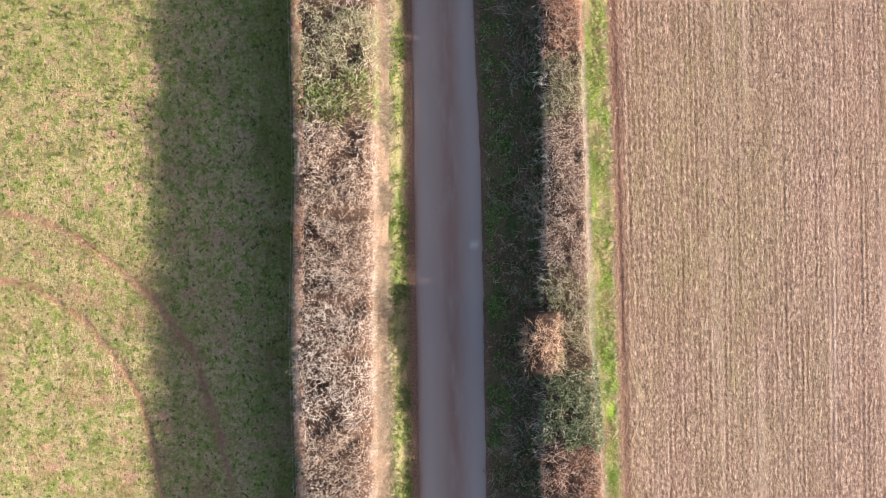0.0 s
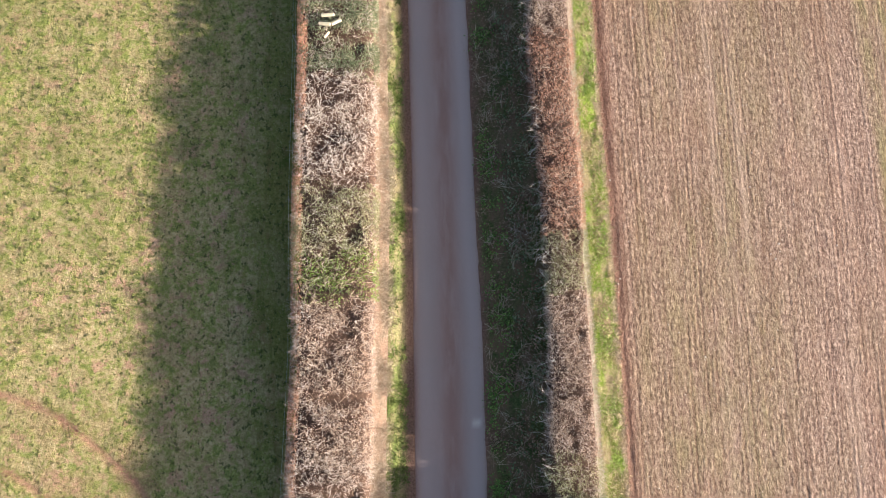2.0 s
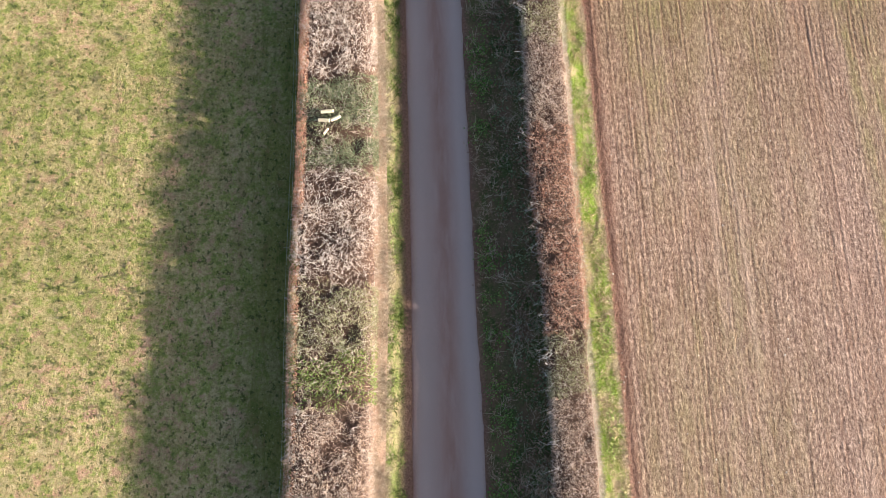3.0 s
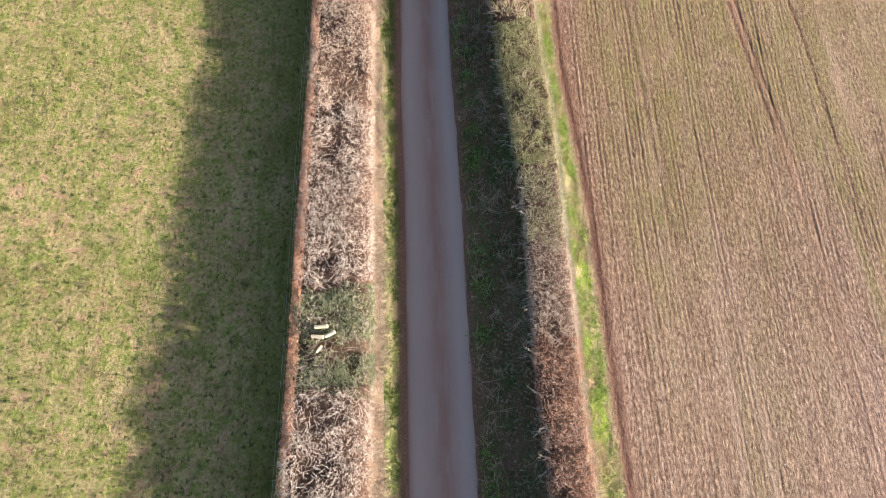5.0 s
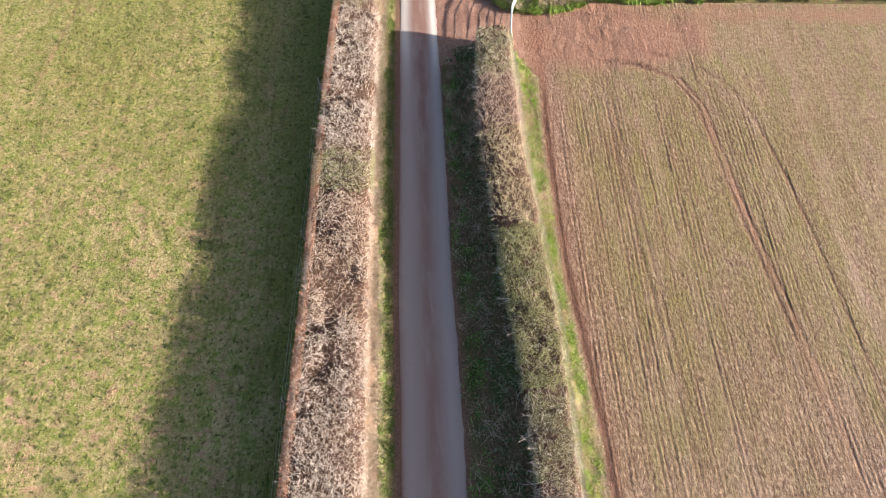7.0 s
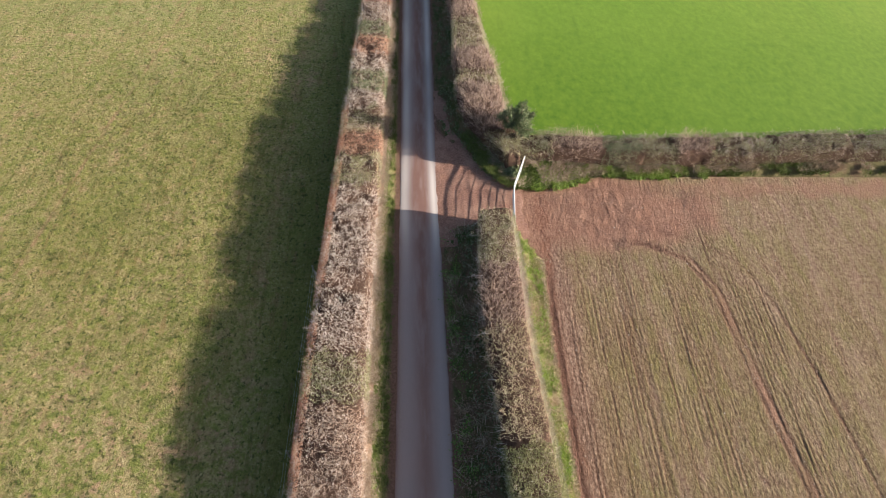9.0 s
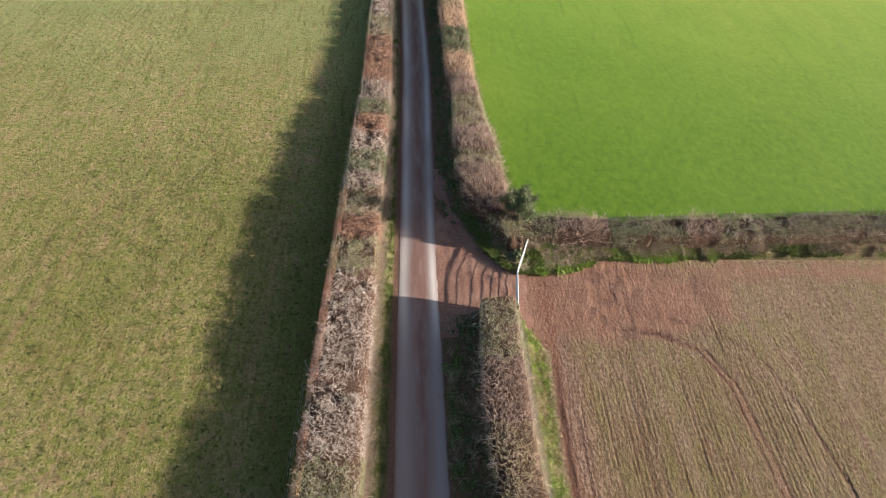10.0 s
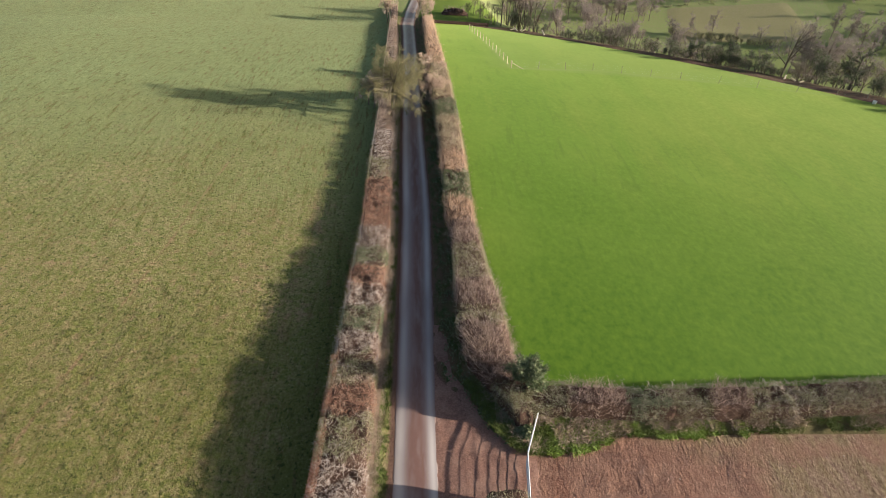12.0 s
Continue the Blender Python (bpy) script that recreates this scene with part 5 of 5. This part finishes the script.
def fence(points, spacing, height, mat, label, wires=(0.4, 0.75, 1.05), wire_radius=0.0025, jitter=0.03, radius=0.05):
    """Posts along a polyline with wires between them."""
    x0, y0 = points[0]
    z0 = float(terrain(x0, y0))
    root = thing("fence", (x0, y0, z0), label, "fence")
    spots = []
    for (ax, ay), (bx, by) in zip(points, points[1:]):
        n = max(1, round(math.hypot(bx - ax, by - ay) / spacing))
        spots += [(ax + (bx - ax) * k / n, ay + (by - ay) * k / n) for k in range(n)]
    spots.append(points[-1])
    local = []
    for x, y in spots:
        p = Vector((x - x0, y - y0, float(terrain(x, y)) - z0))
        lean = Vector((rng.normal() * jitter, rng.normal() * jitter, 0))
        one_tube("post", p - Vector((0, 0, 0.2)), p + lean + Vector((0, 0, height)), radius, mat, root, "", 7)
        local.append(p)
    for w in wires:
        for a, b in zip(local, local[1:]):
            one_tube("wire", a + Vector((0, 0, w)), b + Vector((0, 0, w)), wire_radius, STEEL, root, "", 4)
    return root


fence([(9.9, 146.3), (13.8, 116.3)], 2.3, 1.25, SAWN, "new pale timber post and wire fence across the cereal", wires=(0.35, 0.7, 1.1), radius=0.055, wire_radius=0.003)
fence([(13.8, 116.3), (26, 116.3), (38, 112.9), (48, 110), (58, 107.3), (61.5, 106)], 4.4, 1.15, POST, "weathered post and wire fence in green cereal", jitter=0.06, wire_radius=0.0012, radius=0.035)
one = thing("fence_strut", (13.8, 116.3, float(terrain(13.8, 116.3))), "pale timber corner strut of the fence", "strut")
one_tube("timber", (0.06, 0, 0.9), (1.9, -0.4, -0.05), 0.045, SAWN, one)
fence([(-7.35, -20), (-7.35, -5.6), (-6.95, 2), (-6.95, 9), (-6.8, 17.1), (-6.75, 25.7), (-6.5, 34.5), (-6.2, 45)], 8.6, 1.05, POST, "stock fence of thin wire along the hedge foot", wires=(0.5, 1.0), wire_radius=0.003)


def cut_stem(x, y, dx, dy, length, radius):
    """A hedge stem rising from the bank, laid over and freshly sawn."""
    root = thing("cut_stem", (x, y, float(terrain(x, y))), "freshly sawn pale hedge stem among ivy", "log", "cut stems")
    one_tube("stem", (0, 0, -0.1), (0, 0, 1.72), radius * 0.8, BARK, root, "", 9)
    bm = bmesh.new()
    d = Vector((dx, dy, 0.05)).normalized() * length
    tube(bm, Vector((0, 0, 1.84)) - d * 0.5, Vector((0, 0, 1.84)) + d * 0.5, radius, 10)
    bmesh.ops.bevel(bm, geom=bm.edges[:], offset=0.012, segments=1, affect="EDGES")
    part("sawn_limb", bm, SAWN, root, "pale sawn limb without bark")


for x, y, dx, dy, l, r in ((-4.95, 17.75, 1, 0.05, 0.6, 0.085), (-5.1, 17.3, 1, -0.12, 0.55, 0.085), (-4.55, 17.4, 0.9, 0.4, 0.5, 0.085), (-5.0, 16.75, 0.6, 0.7, 0.35, 0.06)):
    cut_stem(x, y, dx, dy, l, r)


def far_wall():
    root = thing("field_wall", (2.2, 155, float(terrain(2.2, 155))), "low dark stone field wall beside the far lane", "wall")
    n = 40
    s = np.linspace(0, 1, n)
    x, y = 2.2 + 12 * s, 155 - 1.6 * s
    z = terrain(x, y) - terrain(2.2, 155)
    prof = np.array([(-0.45, -0.2), (-0.35, 0.45), (-0.12, 0.62), (0.12, 0.62), (0.35, 0.45), (0.45, -0.2)])
    v = np.stack([np.stack([x - 2.2 - prof[k, 0] * 0.13, y - 155 + prof[k, 0], z + prof[k, 1] * (1 + 0.03 * np.sin(s * 23 + k * 1.7))], 1) for k in range(6)], 1).reshape(-1, 3)
    link_mesh("coursework", v, grid_faces(n, 6), CORE, root)


def muck_heap():
    x0, y0 = 8.0, 164.5
    root = thing("muck_heap", (x0, y0, float(terrain(x0, y0))), "dark brown heap of earth and brushwood in the meadow", "heap")
    root.location.z += 0.2
    u, w = np.meshgrid(np.linspace(-1, 1, 50), np.linspace(-1, 1, 26), indexing="ij")
    h = np.clip(1 - np.hypot(u, w) ** 2, 0, 1) ** 0.6 * (1.15 + 0.6 * fbm(u * 5, w * 2, 1.0, 4, 50)) - 0.05
    x, y = 2.9 * u, 1.5 * w
    link_mesh("mound", np.stack([x, y, h + terrain(x + x0, y + y0) - terrain(x0, y0)], 2).reshape(-1, 3), grid_faces(*x.shape), CORE, root)
    p = np.stack([rng.uniform(-2.2, 2.2, 160), rng.uniform(-0.9, 0.9, 160), np.full(160, 0.6)], 1)
    v, f, _ = rods(p, unit(rng.normal(size=(160, 3)) + [0, 0, 0.6]), rng.uniform(0.6, 1.6, 160), np.full(160, 0.03), np.full(160, 0.2))
    link_mesh("brushwood", v, f, TWIG["purple"], root)["kind"] = "stuff"


far_wall()
muck_heap()


# ---- grass, herbs, clods ----
def scatter(name, label, pieces, mat):
    ob = link_mesh(name, *pieces, mat, None, label)
    ob["kind"] = "stuff"
    return ob


def spots(count, left, right, y0, y1, patch=None, size=1.0, seed=0):
    """Random places between two lines, on the ground, kept where the patch noise allows."""
    y = rng.uniform(y0, y1, count)
    x = left(y) + (right(y) - left(y)) * rng.random(count)
    if patch is not None:
        keep = fbm(x, y, size, 3, seed) > patch + rng.normal(size=count) * 0.2
        x, y = x[keep], y[keep]
    return np.stack([x, y, terrain(x, y)], 1)


def tufts(count, left, right, y0, y1, per, spread, height, lift, lean=0.8, width=0.012, patch=None, size=1.0, seed=0):
    c = spots(count, left, right, y0, y1, patch, size, seed)
    r = np.repeat(c, per, 0)
    r[:, :2] += rng.normal(size=(len(r), 2)) * spread
    z = lift(r[:, 0], r[:, 1]) if callable(lift) else lift
    r[:, 2] = terrain(r[:, 0], r[:, 1]) + z
    return blades(r, height * rng.uniform(0.5, 1.3, len(r)), lean, width)


PAST_L = flat(-24)
past_z = lambda x, y: fbm(x, y, 0.5, 3, 1) * 0.028 + fbm(x, y, 2.5, 2, 2) * 0.04 - 0.01
scatter("pasture_grass", "tussocky green pasture grass", tufts(13000, PAST_L, lambda y: LH_L(y) - 0.4, -15, 62, 7, 0.08, 0.075, past_z, 1.2, 0.009, -0.02, 1.1, 31), LEAF["grass"])
scatter("pasture_straw", "bleached dead grass in the pasture", tufts(9000, PAST_L, lambda y: LH_L(y) - 0.4, -15, 62, 6, 0.09, 0.06, past_z, 1.4, 0.008, -0.05, 0.8, 32), LEAF["dun"])
scatter("pasture_tufts", "dark coarse grass tufts in the pasture", tufts(5200, PAST_L, lambda y: LH_L(y) - 2.0, 2, 66, 8, 0.05, 0.125, past_z, 0.8, 0.012, 0.05, 0.7, 80), LEAF["tuft"])
strip_z = lambda x, y: 0.10 + 0.05 * fbm(x, y, 0.4, 3, 19)
scatter("headland_grass", "lush bright green grass by the plough", tufts(5600, lambda y: RH_R(y) + 0.25, lambda y: R_GREEN(y) - 0.05 - 1.0 * smooth(45.5, 48.2, y), -15, 47.5, 7, 0.07, 0.11, strip_z, 1.2, 0.010, 0.08, 0.9, 33), LEAF["lush"])
scatter("headland_straw", "dead straw-coloured grass by the plough", tufts(3600, lambda y: RH_R(y) + 0.1, lambda y: R_GREEN(y) + 0.1, -15, 46, 6, 0.08, 0.12, strip_z, 1.4, 0.009, 0.0, 0.9, 34), LEAF["straw"])
scatter("hedge_foot_straw", "pale dry grass along the hedge foot", tufts(4200, lambda y: RH_R(y) + 0.10, lambda y: RH_R(y) + 0.30, -15, 48, 8, 0.05, 0.26, 0.12, 0.8, 0.010), LEAF["cream"])
bank_z = lambda x, y: 0.46 + 0.2 * smooth(55, 66, y)
verge_z = lambda x, y: 0.03 + 0.32 * smooth(0.72, 0.10, (x - L_BANK(y) + 0.25) / (ROAD_L(y) + 0.06 - L_BANK(y) + 0.25))
scatter("bank_straw", "bleached dry grass on the hedge bank", tufts(7800, lambda y: LH_R(y) - 0.1, lambda y: L_BANK(y) + 0.12, -14, 112, 8, 0.09, 0.22, bank_z, 1.5, 0.007, -0.15, 0.9, 77), LEAF["hay"])
scatter("verge_grass", "green grass on the sunlit road verge", tufts(6500, lambda y: L_BANK(y) - 0.05, lambda y: ROAD_L(y) - 0.3, -14, 90, 7, 0.06, 0.14, verge_z, 1.1, 0.011, -0.05, 0.9, 35), LEAF["sunlit"])
scatter("crop_edge_straw", "pale dry grass between hedge and cereal", tufts(1800, lambda y: FH_R(y) - 0.2, lambda y: FH_R(y) + 0.15, 57, 120, 8, 0.08, 0.34, 0.15, 0.7, 0.014), LEAF["hay"])
scatter("furrow_edge_straw", "pale dead grass at the edge of the plough", tufts(2400, lambda y: R_GREEN(y) - 0.08, lambda y: R_GREEN(y) + 0.1, -15, 46, 7, 0.05, 0.13, 0.04, 1.2, 0.007), LEAF["hay"])



def cross_tufts(count, y0, y1, per, height, seed, patch, far=50, thin=0.0):
    x = 7.2 + (far - 7.2) * rng.random(count) ** 1.4
    y = y0 + (y1 - y0) * rng.random(count) * (1 - 0.45 * smooth(8.5, 13, x)) + (0.02 * np.clip(x - 12, 0, 20) + 1.05 * smooth(8.5, 13, x))
    k = fbm(x, y, 1.1, 3, seed) > patch + thin * smooth(10, 16, x)
    r = np.repeat(np.stack([x[k], y[k], 0 * x[k]], 1), per, 0)
    r[:, :2] += rng.normal(size=(len(r), 2)) * 0.08
    r[:, 2] = terrain(r[:, 0], r[:, 1]) + 0.06 + foot_rise(r[:, 0], r[:, 1])
    return blades(r, height * rng.uniform(0.5, 1.3, len(r)), 0.9, 0.018)


scatter("hedge_foot_grass", "rough green grass at the field hedge foot", cross_tufts(7000, 51.8, 54.7, 6, 0.22, 36, -0.1, thin=0.12), LEAF["sunlit"])
scatter("gate_foot_grass", "lush green grass at the hedge foot by the gate", cross_tufts(2400, 51.6, 53.6, 7, 0.22, 81, 0.0, 20), LEAF["lush"])
scatter("hedge_foot_hay", "dead standing grass at the field hedge foot", cross_tufts(4200, 52.0, 54.4, 6, 0.36, 37, 0.0, 60), LEAF["hay"])


def herb_bed(count, left, right, y0, y1, seed, patch, size, lift):
    c = spots(count, left, right, y0, y1, patch, 0.8, seed)
    c = np.repeat(c, 8, 0) + rng.normal(size=(len(c) * 8, 3)) * [0.15, 0.15, 0.06]
    u = np.clip((c[:, 0] - left(c[:, 1])) / (right(c[:, 1]) - left(c[:, 1])), 0, 1)
    c[:, 2] = terrain(c[:, 0], c[:, 1]) + 0.06 + lift * smooth(0.25, 1, u) + rng.uniform(0.0, 0.22, len(c))
    return leaves(c, size * rng.uniform(0.6, 1.5, len(c)), 1.0, 0.75)


EAST_A, EAST_B = lambda y: ROAD_R(y) + 0.15, lambda y: RH_L(y) + 0.3
scatter("undergrowth", "nettles and cow parsley on the shaded bank", herb_bed(3000, EAST_A, lambda y: ROAD_R(y) + 0.45 * (RH_L(y) - ROAD_R(y)), -15, 48.4, 38, 0.22, 0.075, 0.1), LEAF["herb"])
scatter("bank_dead_grass", "pale dead grass hanging over the shaded bank", tufts(800, EAST_A, EAST_B, -15, 48.4, 7, 0.08, 0.34, lambda x, y: 0.06 + 0.4 * smooth(0.3, 1.0, (x - ROAD_R(y)) / (RH_L(y) - ROAD_R(y))), 1.5, 0.009, 0.05, 1.3, 97), LEAF["hay"])
scatter("bank_leaf_litter", "brown dead bracken and leaf litter on the bank", herb_bed(3400, EAST_A, EAST_B, -15, 48.4, 39, 0.0, 0.075, 0.5), LEAF["litter"])
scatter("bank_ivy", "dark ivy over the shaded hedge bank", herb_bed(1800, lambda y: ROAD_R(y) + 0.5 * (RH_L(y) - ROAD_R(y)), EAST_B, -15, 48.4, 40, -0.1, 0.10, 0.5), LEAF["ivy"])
# dark ivy leaves chosen to deepen the shade on this verge
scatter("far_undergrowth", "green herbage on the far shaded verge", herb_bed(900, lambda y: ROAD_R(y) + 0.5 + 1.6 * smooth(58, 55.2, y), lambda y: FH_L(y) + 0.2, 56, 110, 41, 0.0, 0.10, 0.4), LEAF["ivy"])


gate_l = lambda y: np.interp(y, [51.6, 54.1, 57], [6.1, 4.0, 2.9])
scatter("gateway_grass", "lush grass on the gateway bank", tufts(1500, gate_l, flat(7.2), 51.7, 56.8, 8, 0.08, 0.30, 0.14, 1.1, 0.012, -0.1, 0.9, 83), LEAF["sunlit"])
scatter("gateway_hay", "dead pale grass on the gateway bank", tufts(420, lambda y: gate_l(y) + 0.8, flat(7.4), 51.9, 56.0, 8, 0.09, 0.36, 0.2, 1.2, 0.010, 0.05, 1.0, 84), LEAF["hay"])
scatter("gateway_scrub", "dark nettles and bramble on the gateway bank", herb_bed(900, gate_l, flat(6.6), 52.6, 58.5, 85, -0.1, 0.11, 0.45), LEAF["ivy"])


def bracken(count, y0, y1):
    """Dead bracken and bramble leaves along the field shoulder of the west hedge."""
    y = rng.uniform(y0, y1, count)
    u = rng.random(count) ** 1.6
    keep = fbm(u * 0.6, y, 1.3, 3, 78) > rng.uniform(-0.5, 0.25, count)
    y, u = y[keep], u[keep]
    x = LH_L(y) - 0.06 + 0.55 * u
    return leaves(np.stack([x, y, terrain(x, y) + 1.52 + 0.42 * u + rng.uniform(-0.3, 0.08, len(y))], 1), 0.055 * rng.uniform(0.6, 1.4, len(y)))


scatter("dead_bracken", "rusty dead bracken along the shoulder of the hedge", bracken(42000, -15, 58), LEAF["russet"])


def lumps(c, size):
    """Angular clods: uneven four-sided humps half sunk in the ground."""
    n = len(c)
    d = np.array([[1, 0, -0.6], [0, 1, -0.6], [-1, 0, -0.6], [0, -1, -0.6], [0, 0, 0.32]], float)
    a = rng.uniform(0, 6.28, n)
    r = rng.uniform(0.6, 1.25, (n, 5))[:, :, None] * size[:, None, None] * d[None]
    x = r[:, :, 0] * np.cos(a)[:, None] - r[:, :, 1] * np.sin(a)[:, None]
    y = r[:, :, 0] * np.sin(a)[:, None] + r[:, :, 1] * np.cos(a)[:, None]
    v = (np.stack([x, y, r[:, :, 2]], 2) + c[:, None]).reshape(-1, 3)
    q = np.array([[0, 1, 4], [1, 2, 4], [2, 3, 4], [3, 0, 4]])
    return v, (np.arange(n)[:, None, None] * 5 + q[None]).reshape(-1, 3)


c = spots(52000, lambda y: R_GREEN(y) + 0.1, flat(32), -14, 52)
c = c[mud_at(c[:, 0], c[:, 1]) < 0.25]
scatter("clods", "crumbled reddish soil clods on the tilth", lumps(c + [0, 0, 0.003], rng.gamma(1.6, 0.010, len(c)) + 0.010), CLOD)
c = spots(1500, lambda y: R_GREEN(y) + 0.2, flat(34), -15, 52)
scatter("stones", "pale flints scattered over the tilth", lumps(c + [0, 0, 0.015], rng.gamma(2.0, 0.010, len(c)) + 0.012), STONE)
c = spots(5200, flat(7.2), flat(19), 46.6, 52.2, 0.05, 1.3, 43)
scatter("mud_clods", "tyre-thrown lumps of red mud", lumps(c + [0, 0, 0.02], rng.gamma(1.6, 0.010, len(c)) + 0.010), MUD)


def sprays(count, y0, y1):
    """Pale shoots standing out of the hedge face over the bank."""
    y = rng.uniform(y0, y1, count)
    x = RH_L(y) + 0.15
    p = np.stack([x, y, terrain(x, y) + rng.uniform(0.9, 1.75, count)], 1)
    way = unit(np.stack([-np.ones(count), rng.normal(size=count) * 0.6, rng.normal(size=count) * 0.35 + 0.1], 1))
    ln = rng.uniform(0.35, 0.85, count)
    v, f, mid = rods(p, way, ln, np.full(count, 0.011), rng.uniform(0.1, 0.5, count), 3)
    q = np.repeat(np.arange(count), 2)
    v2, f2, _ = rods(mid[q, rng.integers(1, 3, len(q))], unit(way[q] + rng.normal(size=(len(q), 3)) * 0.7), ln[q] * 0.5, np.full(len(q), 0.007), rng.uniform(0, 0.4, len(q)), 1)
    return join((v, f), (v2, f2))


scatter("hedge_sprays", "pale bare shoots reaching out of the hedge over the shaded bank", sprays(260, -15, 48), TWIG["pale"])


def bramble_tangle(x, y, size, tone):
    """A low dome of arching dead canes on the bank."""
    root = thing("bramble_tangle", (x, y, float(terrain(x, y)) + 0.12), "tangle of dead grey bramble canes on the bank", "bramble", "bramble tangles")
    n = int(90 * size)
    p = np.stack([rng.normal(size=n) * 0.28 * size, rng.normal(size=n) * 0.4 * size, np.zeros(n)], 1)
    way = unit(np.stack([rng.normal(size=n), rng.normal(size=n), rng.uniform(0.4, 1.2, n)], 1))
    v, f, _ = rods(p, way, rng.uniform(0.4, 0.95, n) * size, rng.uniform(0.005, 0.010, n), rng.uniform(-0.5, 0.5, n), 3)
    link_mesh("cane_mass", v, f, TWIG[tone], root)["kind"] = "stuff"


for y in (-11.5, -8.8, -0.4, 0.5, 3.6, 7.4, 11.2, 15.8, 19.5, 24.2, 29.5, 35.0, 41.5):
    u = rng.uniform(0.45, 0.95)
    bramble_tangle(float(ROAD_R(y) + u * (RH_L(y) - ROAD_R(y))), y, rng.uniform(0.7, 1.2), ("grey", "tan", "purple")[int(y * 7) % 3])


def log(x, y, length, radius, turn, tip):
    root = thing("log", (x, y, float(terrain(x, y)) + 0.06), "pale sawn log lying at the field edge", "log", "sawn logs")
    one_tube("timber", Vector((-math.cos(turn), -math.sin(turn), -tip)) * length / 2 + Vector((0, 0, radius + tip * length / 2)), Vector((math.cos(turn), math.sin(turn), tip)) * length / 2 + Vector((0, 0, radius + tip * length / 2)), radius, SAWN, root, "", 9)


for along, off, length, radius, turn, tip in ((3.2, 6.6, 1.8, 0.14, 0.5, 0.0), (4.2, 6.2, 1.6, 0.16, 2.2, 0.3), (5.0, 6.9, 2.0, 0.13, 1.2, 0.0), (6.0, 6.4, 1.5, 0.15, 0.2, 0.5), (10.5, 6.3, 1.9, 0.2, 1.8, 1.2), (53.0, 7.0, 1.4, 0.16, 0.9, 0.6), (54.2, 6.6, 1.3, 0.16, 2.4, 0.8), (55.3, 7.2, 1.5, 0.14, 0.3, 0.0)):
    log(*on_brow(along, off), length * 0.6, radius * 0.8, turn, min(tip, 0.4))


def feed_tub(x, y):
    root = thing("feed_tub", (x, y, float(terrain(x, y)) + 0.1), "round white plastic feed tub at the field edge", "tub")
    bm = bmesh.new()
    rings = ((0.20, 0.0), (0.25, 0.32), (0.28, 0.34), (0.28, 0.37), (0.23, 0.37), (0.18, 0.05))
    loops = [[bm.verts.new((r * math.cos(a), r * math.sin(a), z)) for a in np.linspace(0, 2 * math.pi, 20, endpoint=False)] for r, z in rings]
    for p, q in zip(loops, loops[1:]):
        for k in range(20):
            bm.faces.new((p[k], p[(k + 1) % 20], q[(k + 1) % 20], q[k]))
    bm.faces.new(loops[-1])
    bm.faces.new(loops[0][::-1])
    part("shell", bm, PLASTIC, root)


feed_tub(61.3, 104.2)


def tyre_cleats(tracks):
    """Blocks of mud pressed up between the bars of tractor tyres, in slanting pairs along bending tracks."""
    rows = []
    for (ax, ay), (bx, by), width, bow in tracks:
        length = math.hypot(bx - ax, by - ay)
        n = int(length / 0.17)
        ux, uy = (bx - ax) / length, (by - ay) / length
        for k in range(n):
            s = k / n
            off, turn = bow * 4 * s * (1 - s), math.atan2(bow * 4 * (1 - 2 * s), length)
            cx, cy = ax + ux * length * s - uy * off, ay + uy * length * s + ux * off
            if fbm(cx, cy, 0.9, 2, 74) < 0.22:
                continue
            for side in (-1, 1):
                rows.append((cx + rng.normal() * 0.02 - uy * side * width / 4, cy + rng.normal() * 0.02 + ux * side * width / 4, math.atan2(ux, -uy) + turn + side * 0.6 + rng.normal() * 0.15, width * 0.24))
    r = np.array(rows)
    n = len(r)
    box = np.array([[-1, -1, -0.9], [1, -1, -0.9], [1, 1, -0.9], [-1, 1, -0.9], [-0.7, -0.4, 1], [0.7, -0.4, 1], [0.7, 0.4, 1], [-0.7, 0.4, 1]], float)
    s = np.stack([r[:, 3] * rng.uniform(0.5, 1.1, n), rng.uniform(0.02, 0.04, n), rng.uniform(0.001, 0.004, n)], 1)
    v = box[None] * s[:, None] * rng.uniform(0.7, 1.25, (n, 8, 1))
    c, d = np.cos(r[:, 2])[:, None], np.sin(r[:, 2])[:, None]
    x, y = v[:, :, 0] * c - v[:, :, 1] * d + r[:, 0:1], v[:, :, 0] * d + v[:, :, 1] * c + r[:, 1:2]
    v = np.stack([x, y, v[:, :, 2] + terrain(x, y) + 0.02], 2).reshape(-1, 3)
    q = np.array([[4, 5, 6, 7], [0, 1, 5, 4], [1, 2, 6, 5], [2, 3, 7, 6], [3, 0, 4, 7]])
    return v, (np.arange(n)[:, None, None] * 8 + q[None]).reshape(-1, 4)


scatter("tyre_prints", "ridges of red mud pressed up by tractor tyres", tyre_cleats([((9.0, 50.6), (15.0, 48.0), 0.6, 0.5), ((9.4, 51.3), (16.2, 49.4), 0.6, 0.4), ((8.6, 49.2), (13.2, 46.6), 0.55, 0.5), ((10.6, 51.7), (19, 51.0), 0.6, -0.2), ((11.2, 50.4), (19, 49.6), 0.55, 0.3), ((12.0, 51.2), (17.2, 46.2), 0.6, 0.9),
                                                                                      ((8.2, 50.1), (12.0, 49.0), 0.5, 0.3), ((13.5, 51.3), (22, 51.0), 0.6, 0.2), ((3.0, 49.6), (5.7, 50.2), 0.5, 0.1), ((3.6, 47.9), (5.6, 49.0), 0.5, 0.1)]), MUD)
